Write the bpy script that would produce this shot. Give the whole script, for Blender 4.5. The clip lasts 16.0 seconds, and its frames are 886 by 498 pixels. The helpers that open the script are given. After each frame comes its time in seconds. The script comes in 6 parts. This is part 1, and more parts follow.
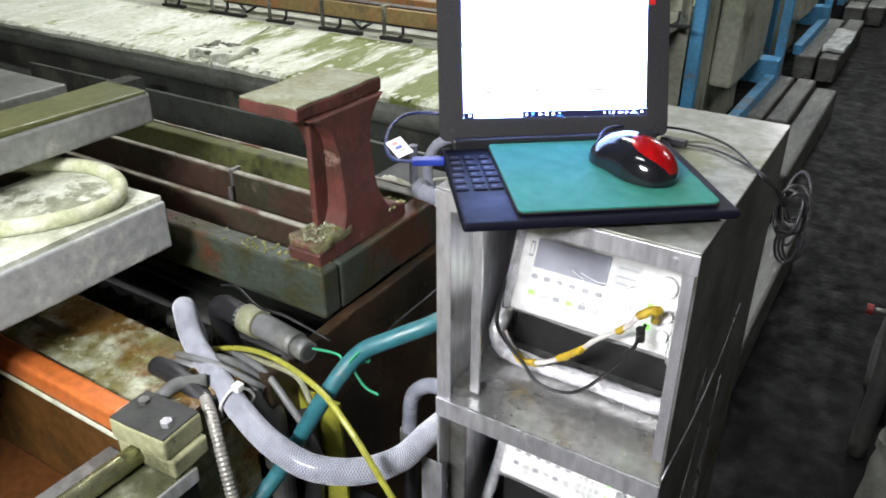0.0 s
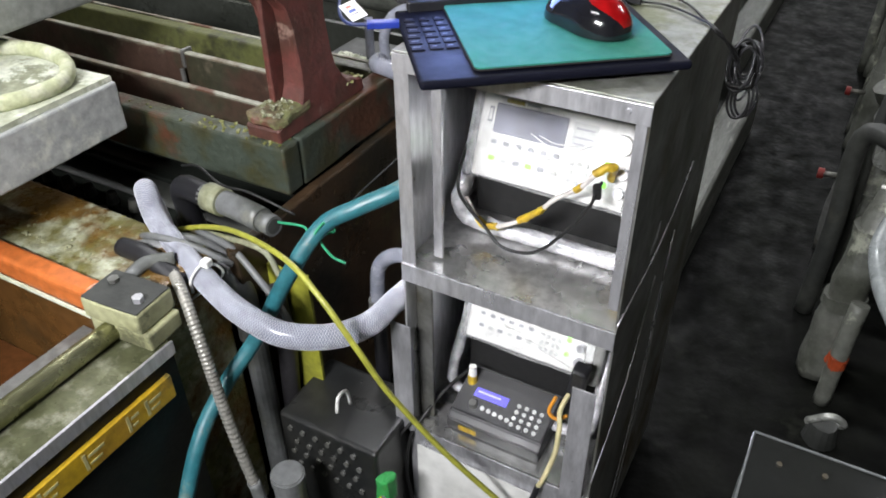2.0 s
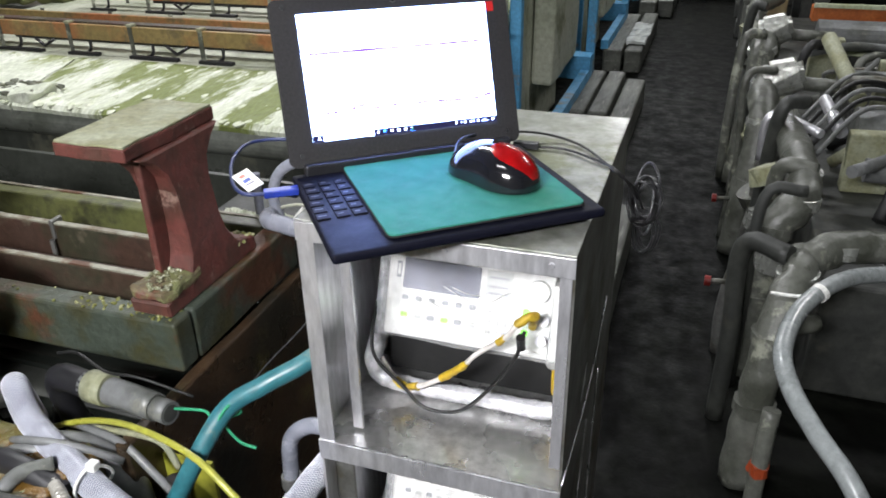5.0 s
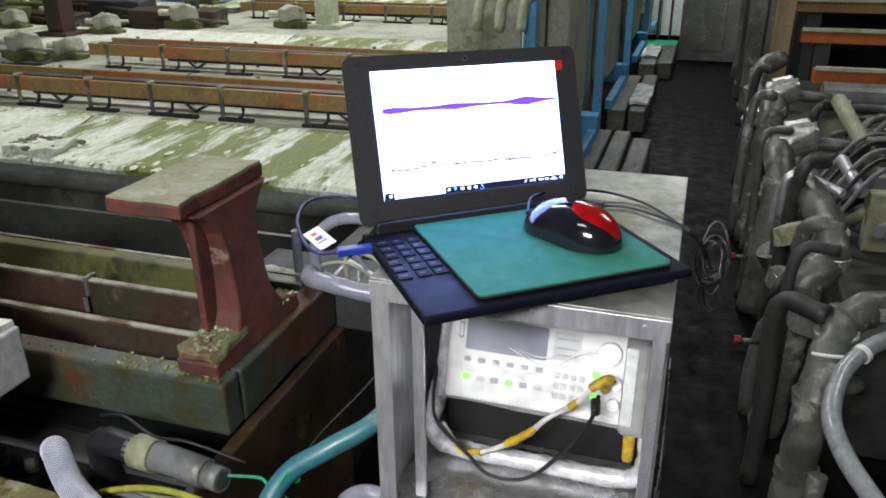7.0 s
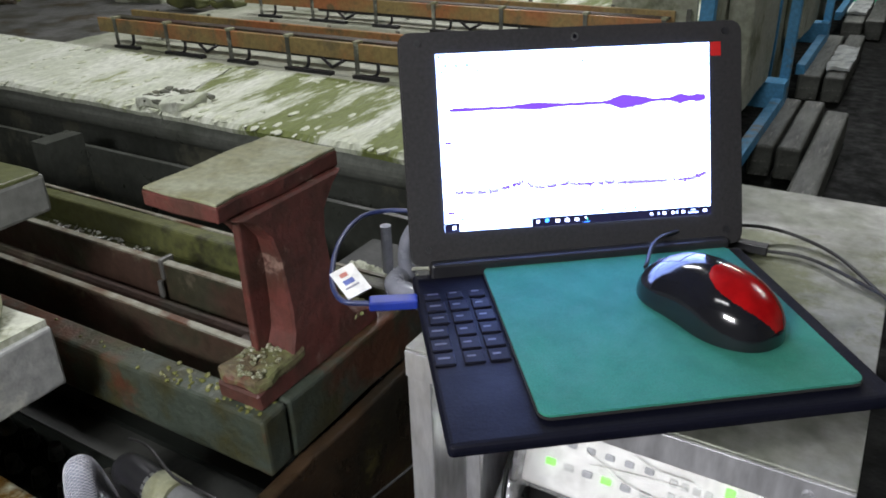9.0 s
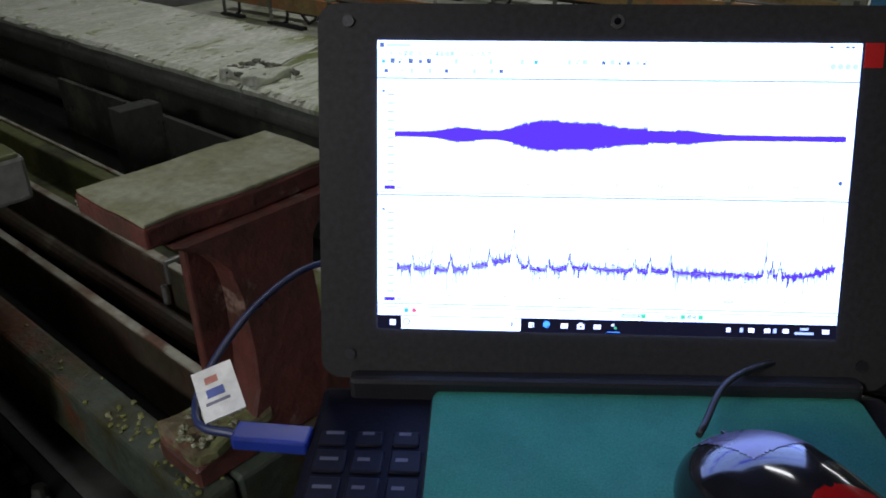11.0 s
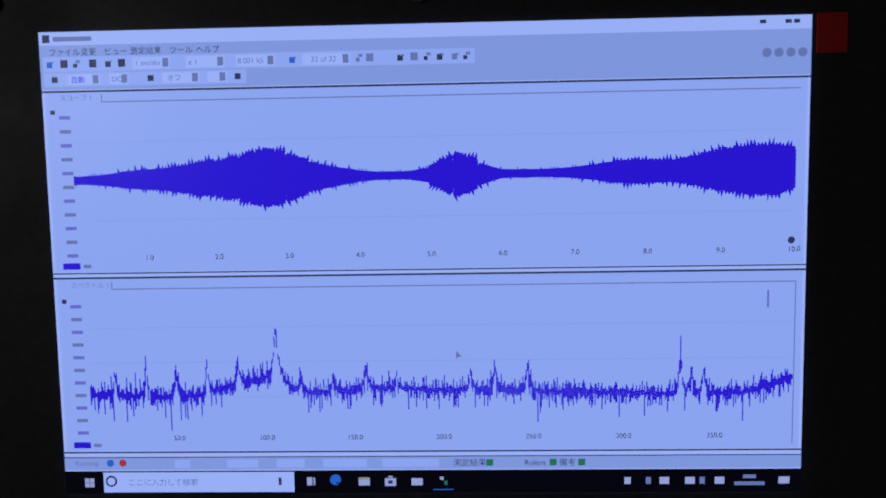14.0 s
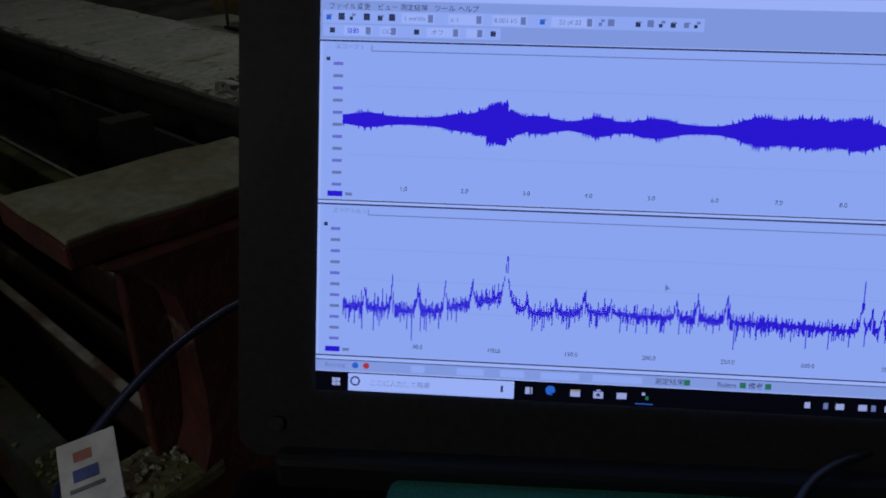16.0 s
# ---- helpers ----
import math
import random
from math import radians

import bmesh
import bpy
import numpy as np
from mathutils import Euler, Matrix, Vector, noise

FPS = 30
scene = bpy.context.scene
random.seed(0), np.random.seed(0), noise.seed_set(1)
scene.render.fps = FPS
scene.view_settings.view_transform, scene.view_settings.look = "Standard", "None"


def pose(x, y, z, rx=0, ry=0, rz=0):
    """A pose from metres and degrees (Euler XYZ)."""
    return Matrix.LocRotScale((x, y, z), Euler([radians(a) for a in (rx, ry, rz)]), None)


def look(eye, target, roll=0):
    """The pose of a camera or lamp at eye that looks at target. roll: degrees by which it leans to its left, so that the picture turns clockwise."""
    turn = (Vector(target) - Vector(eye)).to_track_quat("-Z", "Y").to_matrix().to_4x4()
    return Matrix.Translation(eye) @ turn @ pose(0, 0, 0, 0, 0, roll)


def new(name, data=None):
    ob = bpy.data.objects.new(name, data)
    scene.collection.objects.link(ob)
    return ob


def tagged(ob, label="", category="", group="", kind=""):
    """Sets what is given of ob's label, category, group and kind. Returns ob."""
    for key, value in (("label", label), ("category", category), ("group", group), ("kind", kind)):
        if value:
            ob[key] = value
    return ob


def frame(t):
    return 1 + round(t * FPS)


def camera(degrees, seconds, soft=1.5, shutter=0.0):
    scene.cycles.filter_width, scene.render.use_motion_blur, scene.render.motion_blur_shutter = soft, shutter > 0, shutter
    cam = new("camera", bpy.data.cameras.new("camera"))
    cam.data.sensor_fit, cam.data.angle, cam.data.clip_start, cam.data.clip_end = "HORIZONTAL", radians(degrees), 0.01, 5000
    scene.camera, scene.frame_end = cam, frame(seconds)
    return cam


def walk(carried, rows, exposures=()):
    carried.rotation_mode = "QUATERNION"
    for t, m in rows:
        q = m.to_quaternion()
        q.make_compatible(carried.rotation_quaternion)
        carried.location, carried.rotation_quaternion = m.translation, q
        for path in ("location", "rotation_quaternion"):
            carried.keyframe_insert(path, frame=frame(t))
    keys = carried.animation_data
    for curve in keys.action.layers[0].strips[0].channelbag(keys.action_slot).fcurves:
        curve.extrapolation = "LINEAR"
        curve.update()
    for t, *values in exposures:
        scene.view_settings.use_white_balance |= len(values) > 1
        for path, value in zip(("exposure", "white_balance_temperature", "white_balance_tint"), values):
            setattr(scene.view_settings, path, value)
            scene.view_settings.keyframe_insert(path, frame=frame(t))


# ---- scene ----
cam = camera(59.9, 16.0, soft=1.8)
PATH = [
    (0, (0.299, -0.717, 1.322), (-0.638, 0.775, 0.376), 0.0),
    (0.5, (0.299, -0.722, 1.325), (-0.603, 0.792, 0.379), -0.2),
    (1, (0.306, -0.733, 1.328), (-0.557, 0.788, 0.358), 0.0),
    (1.5, (0.322, -0.749, 1.319), (-0.501, 0.728, 0.251), -0.1),
    (2, (0.32, -0.744, 1.3), (-0.465, 0.666, 0.119), -0.6),
    (2.5, (0.318, -0.731, 1.293), (-0.448, 0.622, 0.035), -0.5),
    (3, (0.314, -0.719, 1.292), (-0.459, 0.613, 0.016), -0.8),
    (3.5, (0.313, -0.708, 1.291), (-0.45, 0.638, 0.025), -0.6),
    (4, (0.298, -0.693, 1.293), (-0.372, 0.758, 0.091), -0.3),
    (4.5, (0.272, -0.682, 1.307), (-0.355, 0.904, 0.262), -1.8),
    (5, (0.253, -0.687, 1.315), (-0.327, 0.99, 0.393), -1.1),
    (5.2, (0.238, -0.688, 1.318), (-0.335, 1.008, 0.426), -1.0),
    (7.3, (0.145, -0.696, 1.304), (-0.431, 1.049, 0.515), -0.5),
    (7.5, (0.14, -0.693, 1.3), (-0.452, 1.045, 0.507), -0.7),
    (8, (0.129, -0.692, 1.296), (-0.516, 1.025, 0.499), -1.4),
    (8.5, (0.123, -0.62, 1.286), (-0.615, 1.042, 0.453), -2.0),
    (9, (0.129, -0.415, 1.288), (-0.803, 1.111, 0.392), -1.7),
    (9.2, (0.133, -0.335, 1.287), (-0.878, 1.133, 0.38), -1.5),
    (11.3, (0.066, -0.095, 1.23), (-1.117, 1.207, 0.279), -1.2),
    (11.5, (0.062, -0.056, 1.238), (-1.112, 1.228, 0.252), -1.4),
    (12, (0.062, -0.013, 1.219), (-1.13, 1.319, 0.322), -1.5),
    (12.5, (0.054, 0.011, 1.198), (-1.15, 1.357, 0.338), -2.0),
    (13, (0.051, 0.023, 1.186), (-1.144, 1.396, 0.358), -2.2),
    (13.5, (0.048, 0.025, 1.18), (-1.147, 1.403, 0.358), -2.6),
    (14, (0.049, 0.027, 1.177), (-1.145, 1.41, 0.365), -2.4),
    (14.5, (0.05, 0.026, 1.176), (-1.137, 1.412, 0.36), -2.3),
    (15, (0.052, 0.023, 1.176), (-1.143, 1.407, 0.367), -2.2),
    (15.5, (0.039, 0.0, 1.175), (-1.15, 1.383, 0.355), -0.6),
    (15.8, (0.025, -0.024, 1.187), (-1.175, 1.3, 0.289), -0.7),
    (16, (0.02, -0.05, 1.182), (-1.193, 1.279, 0.31), 0.0),
]
EXPOSURES = [(0, 0.0), (5.2, 0.0), (7.3, -0.6), (9.2, -0.72), (10.4, -1.6), (11.3, -2.7), (11.6, -3.82), (12.0, -4.09), (12.5, -4.45), (16, -4.45)]
walk(cam, [(t, look(eye, target, roll)) for t, eye, target, roll in PATH], EXPOSURES)

# ---- light ----
world = bpy.data.worlds.new("hall_air")
world.use_nodes = True
scene.world = world
world.node_tree.nodes["Background"].inputs[0].default_value = (0.55, 0.62, 0.58, 1)
world.node_tree.nodes["Background"].inputs[1].default_value = 0.01


def lamp(name, x, y, z, sx, sy, power, color=(0.97, 0.97, 1.0)):
    data = bpy.data.lights.new(name, "AREA")
    data.shape, data.size, data.size_y, data.energy, data.color = "RECTANGLE", sx, sy, power, color
    ob = new(name, data)
    ob.matrix_basis = pose(x, y, z, 0, 0, 0)
    return ob


lamp("lamp_over_front", -0.9, -1.3, 3.3, 1.2, 0.25, 24)
lamp("lamp_over_tanks", -1.9, 1.6, 3.5, 1.2, 0.25, 76)
lamp("lamp_over_far_tanks", -2.6, 5.0, 3.8, 2.4, 0.3, 225)
lamp("lamp_over_aisle_end", -0.3, 7.9, 3.8, 1.2, 0.3, 160)
lamp("lamp_over_right_line", 2.0, 3.4, 3.6, 1.2, 0.25, 50)
# Unseen fixed fill, added to light the rack's front like a torch.
front = lamp("fill_behind_camera", -0.15, -1.55, 1.85, 0.6, 0.2, 73)
front.matrix_basis = look((-0.15, -1.55, 1.85), (0.0, 0, 0.75))

# ---- materials ----
def mat(name, color, rough=0.6, metal=0.0, second=None, scale=8.0, amount=0.5, third=None, scale3=2.0, amount3=0.5,
        bump=0.0, bump_scale=60.0, rough_var=0.15, emit=None, power=0.0, alpha=1.0, transmission=0.0, stretch=(1, 1, 1), coat=0.0, island=0.0, spec=0.5, turn=0.0):
    """A surface of one base colour, broken up by two patterns (patches of second, stains of third) and by fine relief."""
    m = bpy.data.materials.new(name)
    m.use_nodes = True
    nt = m.node_tree
    n, l = nt.nodes, nt.links
    b = n["Principled BSDF"]
    b.inputs["Metallic"].default_value = metal
    b.inputs["Coat Weight"].default_value = coat
    b.inputs["Specular IOR Level"].default_value = spec
    b.inputs["Transmission Weight"].default_value = transmission
    b.inputs["Alpha"].default_value = alpha
    tc = n.new("ShaderNodeTexCoord")
    mp = n.new("ShaderNodeMapping")
    mp.inputs["Scale"].default_value = stretch
    mp.inputs["Rotation"].default_value = (0, 0, radians(turn))
    l.new(tc.outputs["Object"], mp.inputs["Vector"])

    def noise_tex(sc, detail=6.0, rough_=0.6):
        t = n.new("ShaderNodeTexNoise")
        t.inputs["Scale"].default_value, t.inputs["Detail"].default_value, t.inputs["Roughness"].default_value = sc, detail, rough_
        l.new(mp.outputs[0], t.inputs["Vector"])
        return t.outputs["Fac"]

    def ramp(sock, lo, hi):
        r = n.new("ShaderNodeMapRange")
        r.inputs[1].default_value, r.inputs[2].default_value = lo, hi
        l.new(sock, r.inputs[0])
        return r.outputs[0]

    def mix(f, a, bcol):
        x = n.new("ShaderNodeMix")
        x.data_type = "RGBA"
        l.new(f, x.inputs[0])
        for sock, val in ((x.inputs[6], a), (x.inputs[7], bcol)):
            if hasattr(val, "links"):
                l.new(val, sock)
            else:
                sock.default_value = (*val, 1)
        return x.outputs[2]

    col = None
    if second:
        lo = 0.62 - 0.35 * amount
        col = mix(ramp(noise_tex(scale), lo, lo + 0.16), color, second)
    if third:
        lo = 0.64 - 0.3 * amount3
        col = mix(ramp(noise_tex(scale3, 8.0, 0.7), lo, lo + 0.07), col if col else color, third)
    fine = noise_tex(bump_scale, 4.0)
    base = col if col else None
    v = n.new("ShaderNodeHueSaturation")
    if base:
        l.new(base, v.inputs["Color"])
    else:
        v.inputs["Color"].default_value = (*color, 1)
    l.new(ramp2(nt, fine, 0.78, 1.22), v.inputs["Value"])
    out = v.outputs[0]
    if island:
        oi = n.new("ShaderNodeObjectInfo")
        v2 = n.new("ShaderNodeHueSaturation")
        l.new(ramp2(nt, oi.outputs["Random"], 1 - island, 1 + island, 0, 1), v2.inputs["Value"])
        l.new(out, v2.inputs["Color"])
        out = v2.outputs[0]
    l.new(out, b.inputs["Base Color"])
    l.new(ramp2(nt, noise_tex(scale * 1.7), max(0.03, rough - rough_var), min(1, rough + rough_var)), b.inputs["Roughness"])
    if bump:
        bp = n.new("ShaderNodeBump")
        bp.inputs["Strength"].default_value, bp.inputs["Distance"].default_value = min(1, bump), 0.004
        l.new(fine, bp.inputs["Height"])
        l.new(bp.outputs[0], b.inputs["Normal"])
    if emit:
        b.inputs["Emission Color"].default_value = (*emit, 1)
        b.inputs["Emission Strength"].default_value = power
    return m


def ramp2(nt, sock, lo, hi, a=0.3, b=0.7):
    r = nt.nodes.new("ShaderNodeMapRange")
    r.inputs[1].default_value, r.inputs[2].default_value, r.inputs[3].default_value, r.inputs[4].default_value = a, b, lo, hi
    nt.links.new(sock, r.inputs[0])
    return r.outputs[0]


STEEL = mat("brushed_stainless", (0.66, 0.66, 0.69), 0.36, 0.75, (0.63, 0.63, 0.66), 5, 0.4, (0.5, 0.5, 0.49), 2.5, 0.01, 0.03, 90, stretch=(1, 1, 0.25))
STEEL_TOP = mat("stained_stainless_top", (0.34, 0.34, 0.32), 0.48, 0.7, (0.22, 0.23, 0.19), 9, 0.6, (0.16, 0.17, 0.10), 5, 0.35, 0.1, 60)
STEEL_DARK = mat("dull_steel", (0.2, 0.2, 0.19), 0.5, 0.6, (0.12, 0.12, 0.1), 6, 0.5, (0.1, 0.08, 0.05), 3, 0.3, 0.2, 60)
STEEL_SHELF = mat("smooth_shelf_steel", (0.5, 0.5, 0.49), 0.27, 0.85, (0.48, 0.48, 0.47), 3, 0.4, (0.42, 0.42, 0.4), 3, 0.03, 0.03, 80, rough_var=0.06)
TANKWALL = mat("dark_tank_steel", (0.06, 0.064, 0.055), 0.35, 0.1, (0.04, 0.043, 0.036), 4, 0.5, (0.1, 0.1, 0.075), 3, 0.25, 0.3, 50)
BROWNORANGE = mat("brown_orange_wall", (0.09, 0.042, 0.012), 0.3, 0, (0.065, 0.034, 0.01), 5, 0.5, (0.04, 0.025, 0.01), 2.5, 0.3, 0.15, 50)
BLACK = mat("black_plastic", (0.012, 0.012, 0.014), 0.42, bump=0.1, bump_scale=400)
BEZEL = mat("dark_grey_bezel", (0.026, 0.025, 0.026), 0.5, bump=0.05, bump_scale=300, spec=0.15)
NAVY = mat("navy_deck", (0.0026, 0.003, 0.0082), 0.6, spec=0.15, bump=0.08, bump_scale=400)
KEY = mat("key_black", (0.005, 0.0055, 0.013), 0.65, spec=0.2)
LEGEND = mat("key_legend", (0.075, 0.078, 0.1), 0.6)
PAD = mat("green_cloth", (0.022, 0.19, 0.135), 0.85, 0, (0.018, 0.165, 0.12), 30, 0.5, bump=0.35, bump_scale=900)
PADEDGE = mat("black_foam", (0.01, 0.01, 0.01), 0.9)
WHITE_PLASTIC = mat("white_plastic", (0.75, 0.75, 0.72), 0.4)
# Albedo far below real concrete: the aisle's shade is in this colour.
FLOOR = mat("shaded_wet_concrete", (0.0045, 0.005, 0.0037), 0.6, 0, (0.002, 0.0022, 0.0017), 9, 0.6, (0.010, 0.011, 0.008), 7, 0.15, 0.4, 60, 0.2, spec=0.08)
DARK = mat("grimy_shade_dark", (0.03, 0.032, 0.029), 0.6, 0, (0.045, 0.047, 0.041), 5, 0.5, (0.065, 0.065, 0.05), 2, 0.2, 0.4, 40)
WATER = mat("dark_bath_liquid", (0.012, 0.014, 0.012), 0.08, bump=0.08, bump_scale=6, rough_var=0.03)
GREENSTEEL = mat("green_paint_rusted", (0.05, 0.062, 0.047), 0.42, 0.0, (0.045, 0.043, 0.018), 10, 0.55, (0.085, 0.036, 0.02), 4, 0.42, 0.6, 70)
RUST = mat("red_rust_paint", (0.115, 0.034, 0.027), 0.5, 0, (0.07, 0.028, 0.02), 14, 0.5, (0.22, 0.14, 0.11), 16, 0.16, 0.6, 70)
RAIL = mat("rail_rust", (0.06, 0.034, 0.024), 0.5, 0.1, (0.042, 0.04, 0.024), 7, 0.5, (0.13, 0.11, 0.075), 5, 0.2, 0.4, 70)
OLIVE = mat("olive_slime_wood", (0.10, 0.105, 0.035), 0.5, 0, (0.08, 0.09, 0.03), 8, 0.5, (0.04, 0.04, 0.02), 4, 0.3, 0.4, 60)
PLATETOP = mat("scaly_plate_top", (0.27, 0.28, 0.19), 0.7, 0, (0.2, 0.2, 0.11), 14, 0.5, (0.16, 0.13, 0.07), 8, 0.25, 0.5, 90)
SALT = mat("salt_crust", (0.58, 0.6, 0.48), 0.8, 0, (0.46, 0.5, 0.34), 6, 0.5, (0.22, 0.25, 0.09), 2.2, 0.25, 0.6, 45)
COVER = mat("cover_olive_crusted", (0.52, 0.55, 0.43), 0.7, 0, (0.64, 0.66, 0.57), 7, 0.5, (0.15, 0.18, 0.05), 1.7, 0.57, 0.8, 40, stretch=(3.6, 0.75, 1), turn=-18)
COVER_PALE = mat("cover_pale_crusted", (0.5, 0.53, 0.42), 0.7, 0, (0.62, 0.64, 0.55), 5, 0.5, (0.24, 0.27, 0.11), 1.9, 0.22, 0.8, 40, stretch=(2.0, 0.8, 1), turn=-18)
GREY = mat("grey_board", (0.24, 0.25, 0.23), 0.6, 0, (0.18, 0.185, 0.17), 6, 0.5, (0.34, 0.34, 0.3), 9, 0.3, 0.3, 60)
ORANGE = mat("orange_lining", (0.5, 0.14, 0.035), 0.4, 0, (0.4, 0.1, 0.02), 6, 0.5, (0.25, 0.09, 0.03), 3, 0.2, 0.1, 60)
BROWN = mat("brown_bath", (0.09, 0.035, 0.012), 0.1, rough_var=0.03)
MUCK = mat("crusted_ledge", (0.13, 0.12, 0.04), 0.32, 0, (0.36, 0.37, 0.27), 14, 0.48, (0.11, 0.06, 0.012), 4, 0.5, 1.0, 55)
TEAL = mat("teal_hose_rubber", (0.022, 0.125, 0.15), 0.45, 0, (0.035, 0.15, 0.17), 9, 0.5, (0.10, 0.17, 0.16), 22, 0.2, 0.15, 60)
# Grey set low to put the outlet pipe's shade into its colour.
GREYPIPE = mat("grey_pvc", (0.14, 0.145, 0.145), 0.42, 0, (0.09, 0.095, 0.085), 9, 0.5, (0.17, 0.17, 0.145), 14, 0.2, 0.2)
CLEARHOSE = mat("clear_hose", (0.27, 0.28, 0.33), 0.2, 0, (0.2, 0.21, 0.25), 30, 0.5)
WRAP = mat("wrapped_pipe", (0.11, 0.114, 0.098), 0.4, 0, (0.055, 0.058, 0.046), 9, 0.5, (0.3, 0.31, 0.25), 8, 0.27, 1.0, 45)
BLUE = mat("blue_paint", (0.08, 0.3, 0.52), 0.5, 0, (0.06, 0.24, 0.42), 8, 0.4, (0.2, 0.2, 0.16), 4, 0.2, 0.2)
CREAM = mat("cream_wall_panel", (0.36, 0.37, 0.29), 0.6, 0, (0.26, 0.28, 0.2), 4, 0.5, (0.14, 0.15, 0.09), 2, 0.3, 0.3, 40)
OCHRE = mat("ochre_bar", (0.26, 0.19, 0.075), 0.5, 0.1, (0.34, 0.13, 0.05), 3, 0.45, (0.16, 0.12, 0.06), 7, 0.3, 0.2)
WOOD = mat("grey_wet_planks", (0.085, 0.09, 0.075), 0.5, 0, (0.05, 0.052, 0.043), 5, 0.5, (0.16, 0.16, 0.14), 9, 0.3, 0.5, 50, stretch=(4, 0.6, 4), island=0.2)


# ---- building helpers ----
def part(name, bm, material, parent=None, label="", m=None, smooth=False):
    """Links a bmesh as one mesh object, under a thing or a part if one is given."""
    me = bpy.data.meshes.new(name)
    if smooth:
        for f in bm.faces:
            f.smooth = True
    bm.to_mesh(me)
    bm.free()
    for one in material if isinstance(material, (list, tuple)) else [material]:
        me.materials.append(one)
    ob = new(name, me)
    if parent:
        ob.parent = parent
    if m is not None:
        ob.matrix_basis = m
    return tagged(ob, label)


# The floor lies a little under the zero level; heights by the rack are stretched to fit the camera's view.
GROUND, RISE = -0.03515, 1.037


def view_stretched(m=None):
    """The place of a thing by the rack: its heights, or a posed base's, stretched to fit the camera's view."""
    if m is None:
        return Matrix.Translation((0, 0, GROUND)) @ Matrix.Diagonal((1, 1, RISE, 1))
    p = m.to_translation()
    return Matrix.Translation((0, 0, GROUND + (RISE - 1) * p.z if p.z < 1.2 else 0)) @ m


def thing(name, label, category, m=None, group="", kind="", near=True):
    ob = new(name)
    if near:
        ob.matrix_basis = view_stretched(m)
    elif m is not None:
        ob.matrix_basis = m
    return tagged(ob, label, category, group, kind)


def box(x0, x1, y0, y1, z0, z1, bevel=0.0, seg=2, bm=None):
    out = bm or bmesh.new()
    made = bmesh.ops.create_cube(out, size=1, matrix=Matrix.Translation(((x0 + x1) / 2, (y0 + y1) / 2, (z0 + z1) / 2)) @ Matrix.Diagonal((x1 - x0, y1 - y0, z1 - z0, 1)))
    if bevel:
        edges = {e for v in made["verts"] for e in v.link_edges}
        bmesh.ops.bevel(out, geom=list(edges), offset=bevel, segments=seg, affect="EDGES", profile=0.5)
    return out


def cyl(r, h, m=None, seg=24, r2=None, bevel=0.0, bm=None):
    out = bm or bmesh.new()
    made = bmesh.ops.create_cone(out, cap_ends=True, segments=seg, radius1=r, radius2=r if r2 is None else r2, depth=h, matrix=(m or Matrix()) @ Matrix.Translation((0, 0, h / 2)))
    if bevel:
        edges = {e for v in made["verts"] for e in v.link_edges if len(e.link_faces) == 2 and e.calc_face_angle(0) > 0.9}
        bmesh.ops.bevel(out, geom=list(edges), offset=bevel, segments=2, affect="EDGES")
    return out


def spline(points, steps=10):
    """Points of a smooth line through the given ones."""
    p = [Vector(q) for q in points]
    p = [2 * p[0] - p[1]] + p + [2 * p[-1] - p[-2]]
    out = []
    for i in range(1, len(p) - 2):
        for k in range(steps):
            t = k / steps
            a, b, c, d = p[i - 1:i + 3]
            out.append(0.5 * (2 * b + (c - a) * t + (2 * a - 5 * b + 4 * c - d) * t * t + (3 * b - a - 3 * c + d) * t ** 3))
    return out + [p[-2]]


def tube(points, r, steps=10, seg=12, bm=None, wave=None, hollow=0.0, smooth_line=True):
    """A tube along a smooth line; wave(i) scales its radius; hollow gives open ends a wall."""
    out = bm or bmesh.new()
    line = spline(points, steps) if smooth_line else [Vector(q) for q in points]
    up = None
    rings = []
    for i, p in enumerate(line):
        d = (line[min(i + 1, len(line) - 1)] - line[max(i - 1, 0)]).normalized()
        if up is None:
            up = d.orthogonal().normalized()
        up = (up - d * up.dot(d)).normalized()
        side = d.cross(up)
        rr = r * (wave(i) if wave else 1)
        rings.append([out.verts.new(p + rr * (math.cos(a) * up + math.sin(a) * side)) for a in (2 * math.pi * k / seg for k in range(seg))])
    for a, b in zip(rings, rings[1:]):
        for k in range(seg):
            f = out.faces.new((a[k], a[(k + 1) % seg], b[(k + 1) % seg], b[k]))
            f.smooth = True
    for ring, flip in ((rings[0], True), (rings[-1], False)):
        out.faces.new(ring[::-1] if flip else ring)
    bmesh.ops.recalc_face_normals(out, faces=out.faces)
    return out


def prism(profile, axis, a, b, bevel=0.0):
    """A profile of (p, q) pushed along an axis from a to b: along x it lies in y, z; along y in x, z; along z in x, y."""
    bm = bmesh.new()
    put = {"x": lambda p, q, s: (s, p, q), "y": lambda p, q, s: (p, s, q), "z": lambda p, q, s: (p, q, s)}[axis]
    v0 = [bm.verts.new(put(p, q, a)) for p, q in profile]
    v1 = [bm.verts.new(put(p, q, b)) for p, q in profile]
    k = len(profile)
    bm.faces.new(v0), bm.faces.new(v1)
    for i in range(k):
        bm.faces.new((v0[i], v0[(i + 1) % k], v1[(i + 1) % k], v1[i]))
    bmesh.ops.recalc_face_normals(bm, faces=bm.faces)
    if bevel:
        bmesh.ops.bevel(bm, geom=list(bm.edges), offset=bevel, segments=2, affect="EDGES")
    return bm


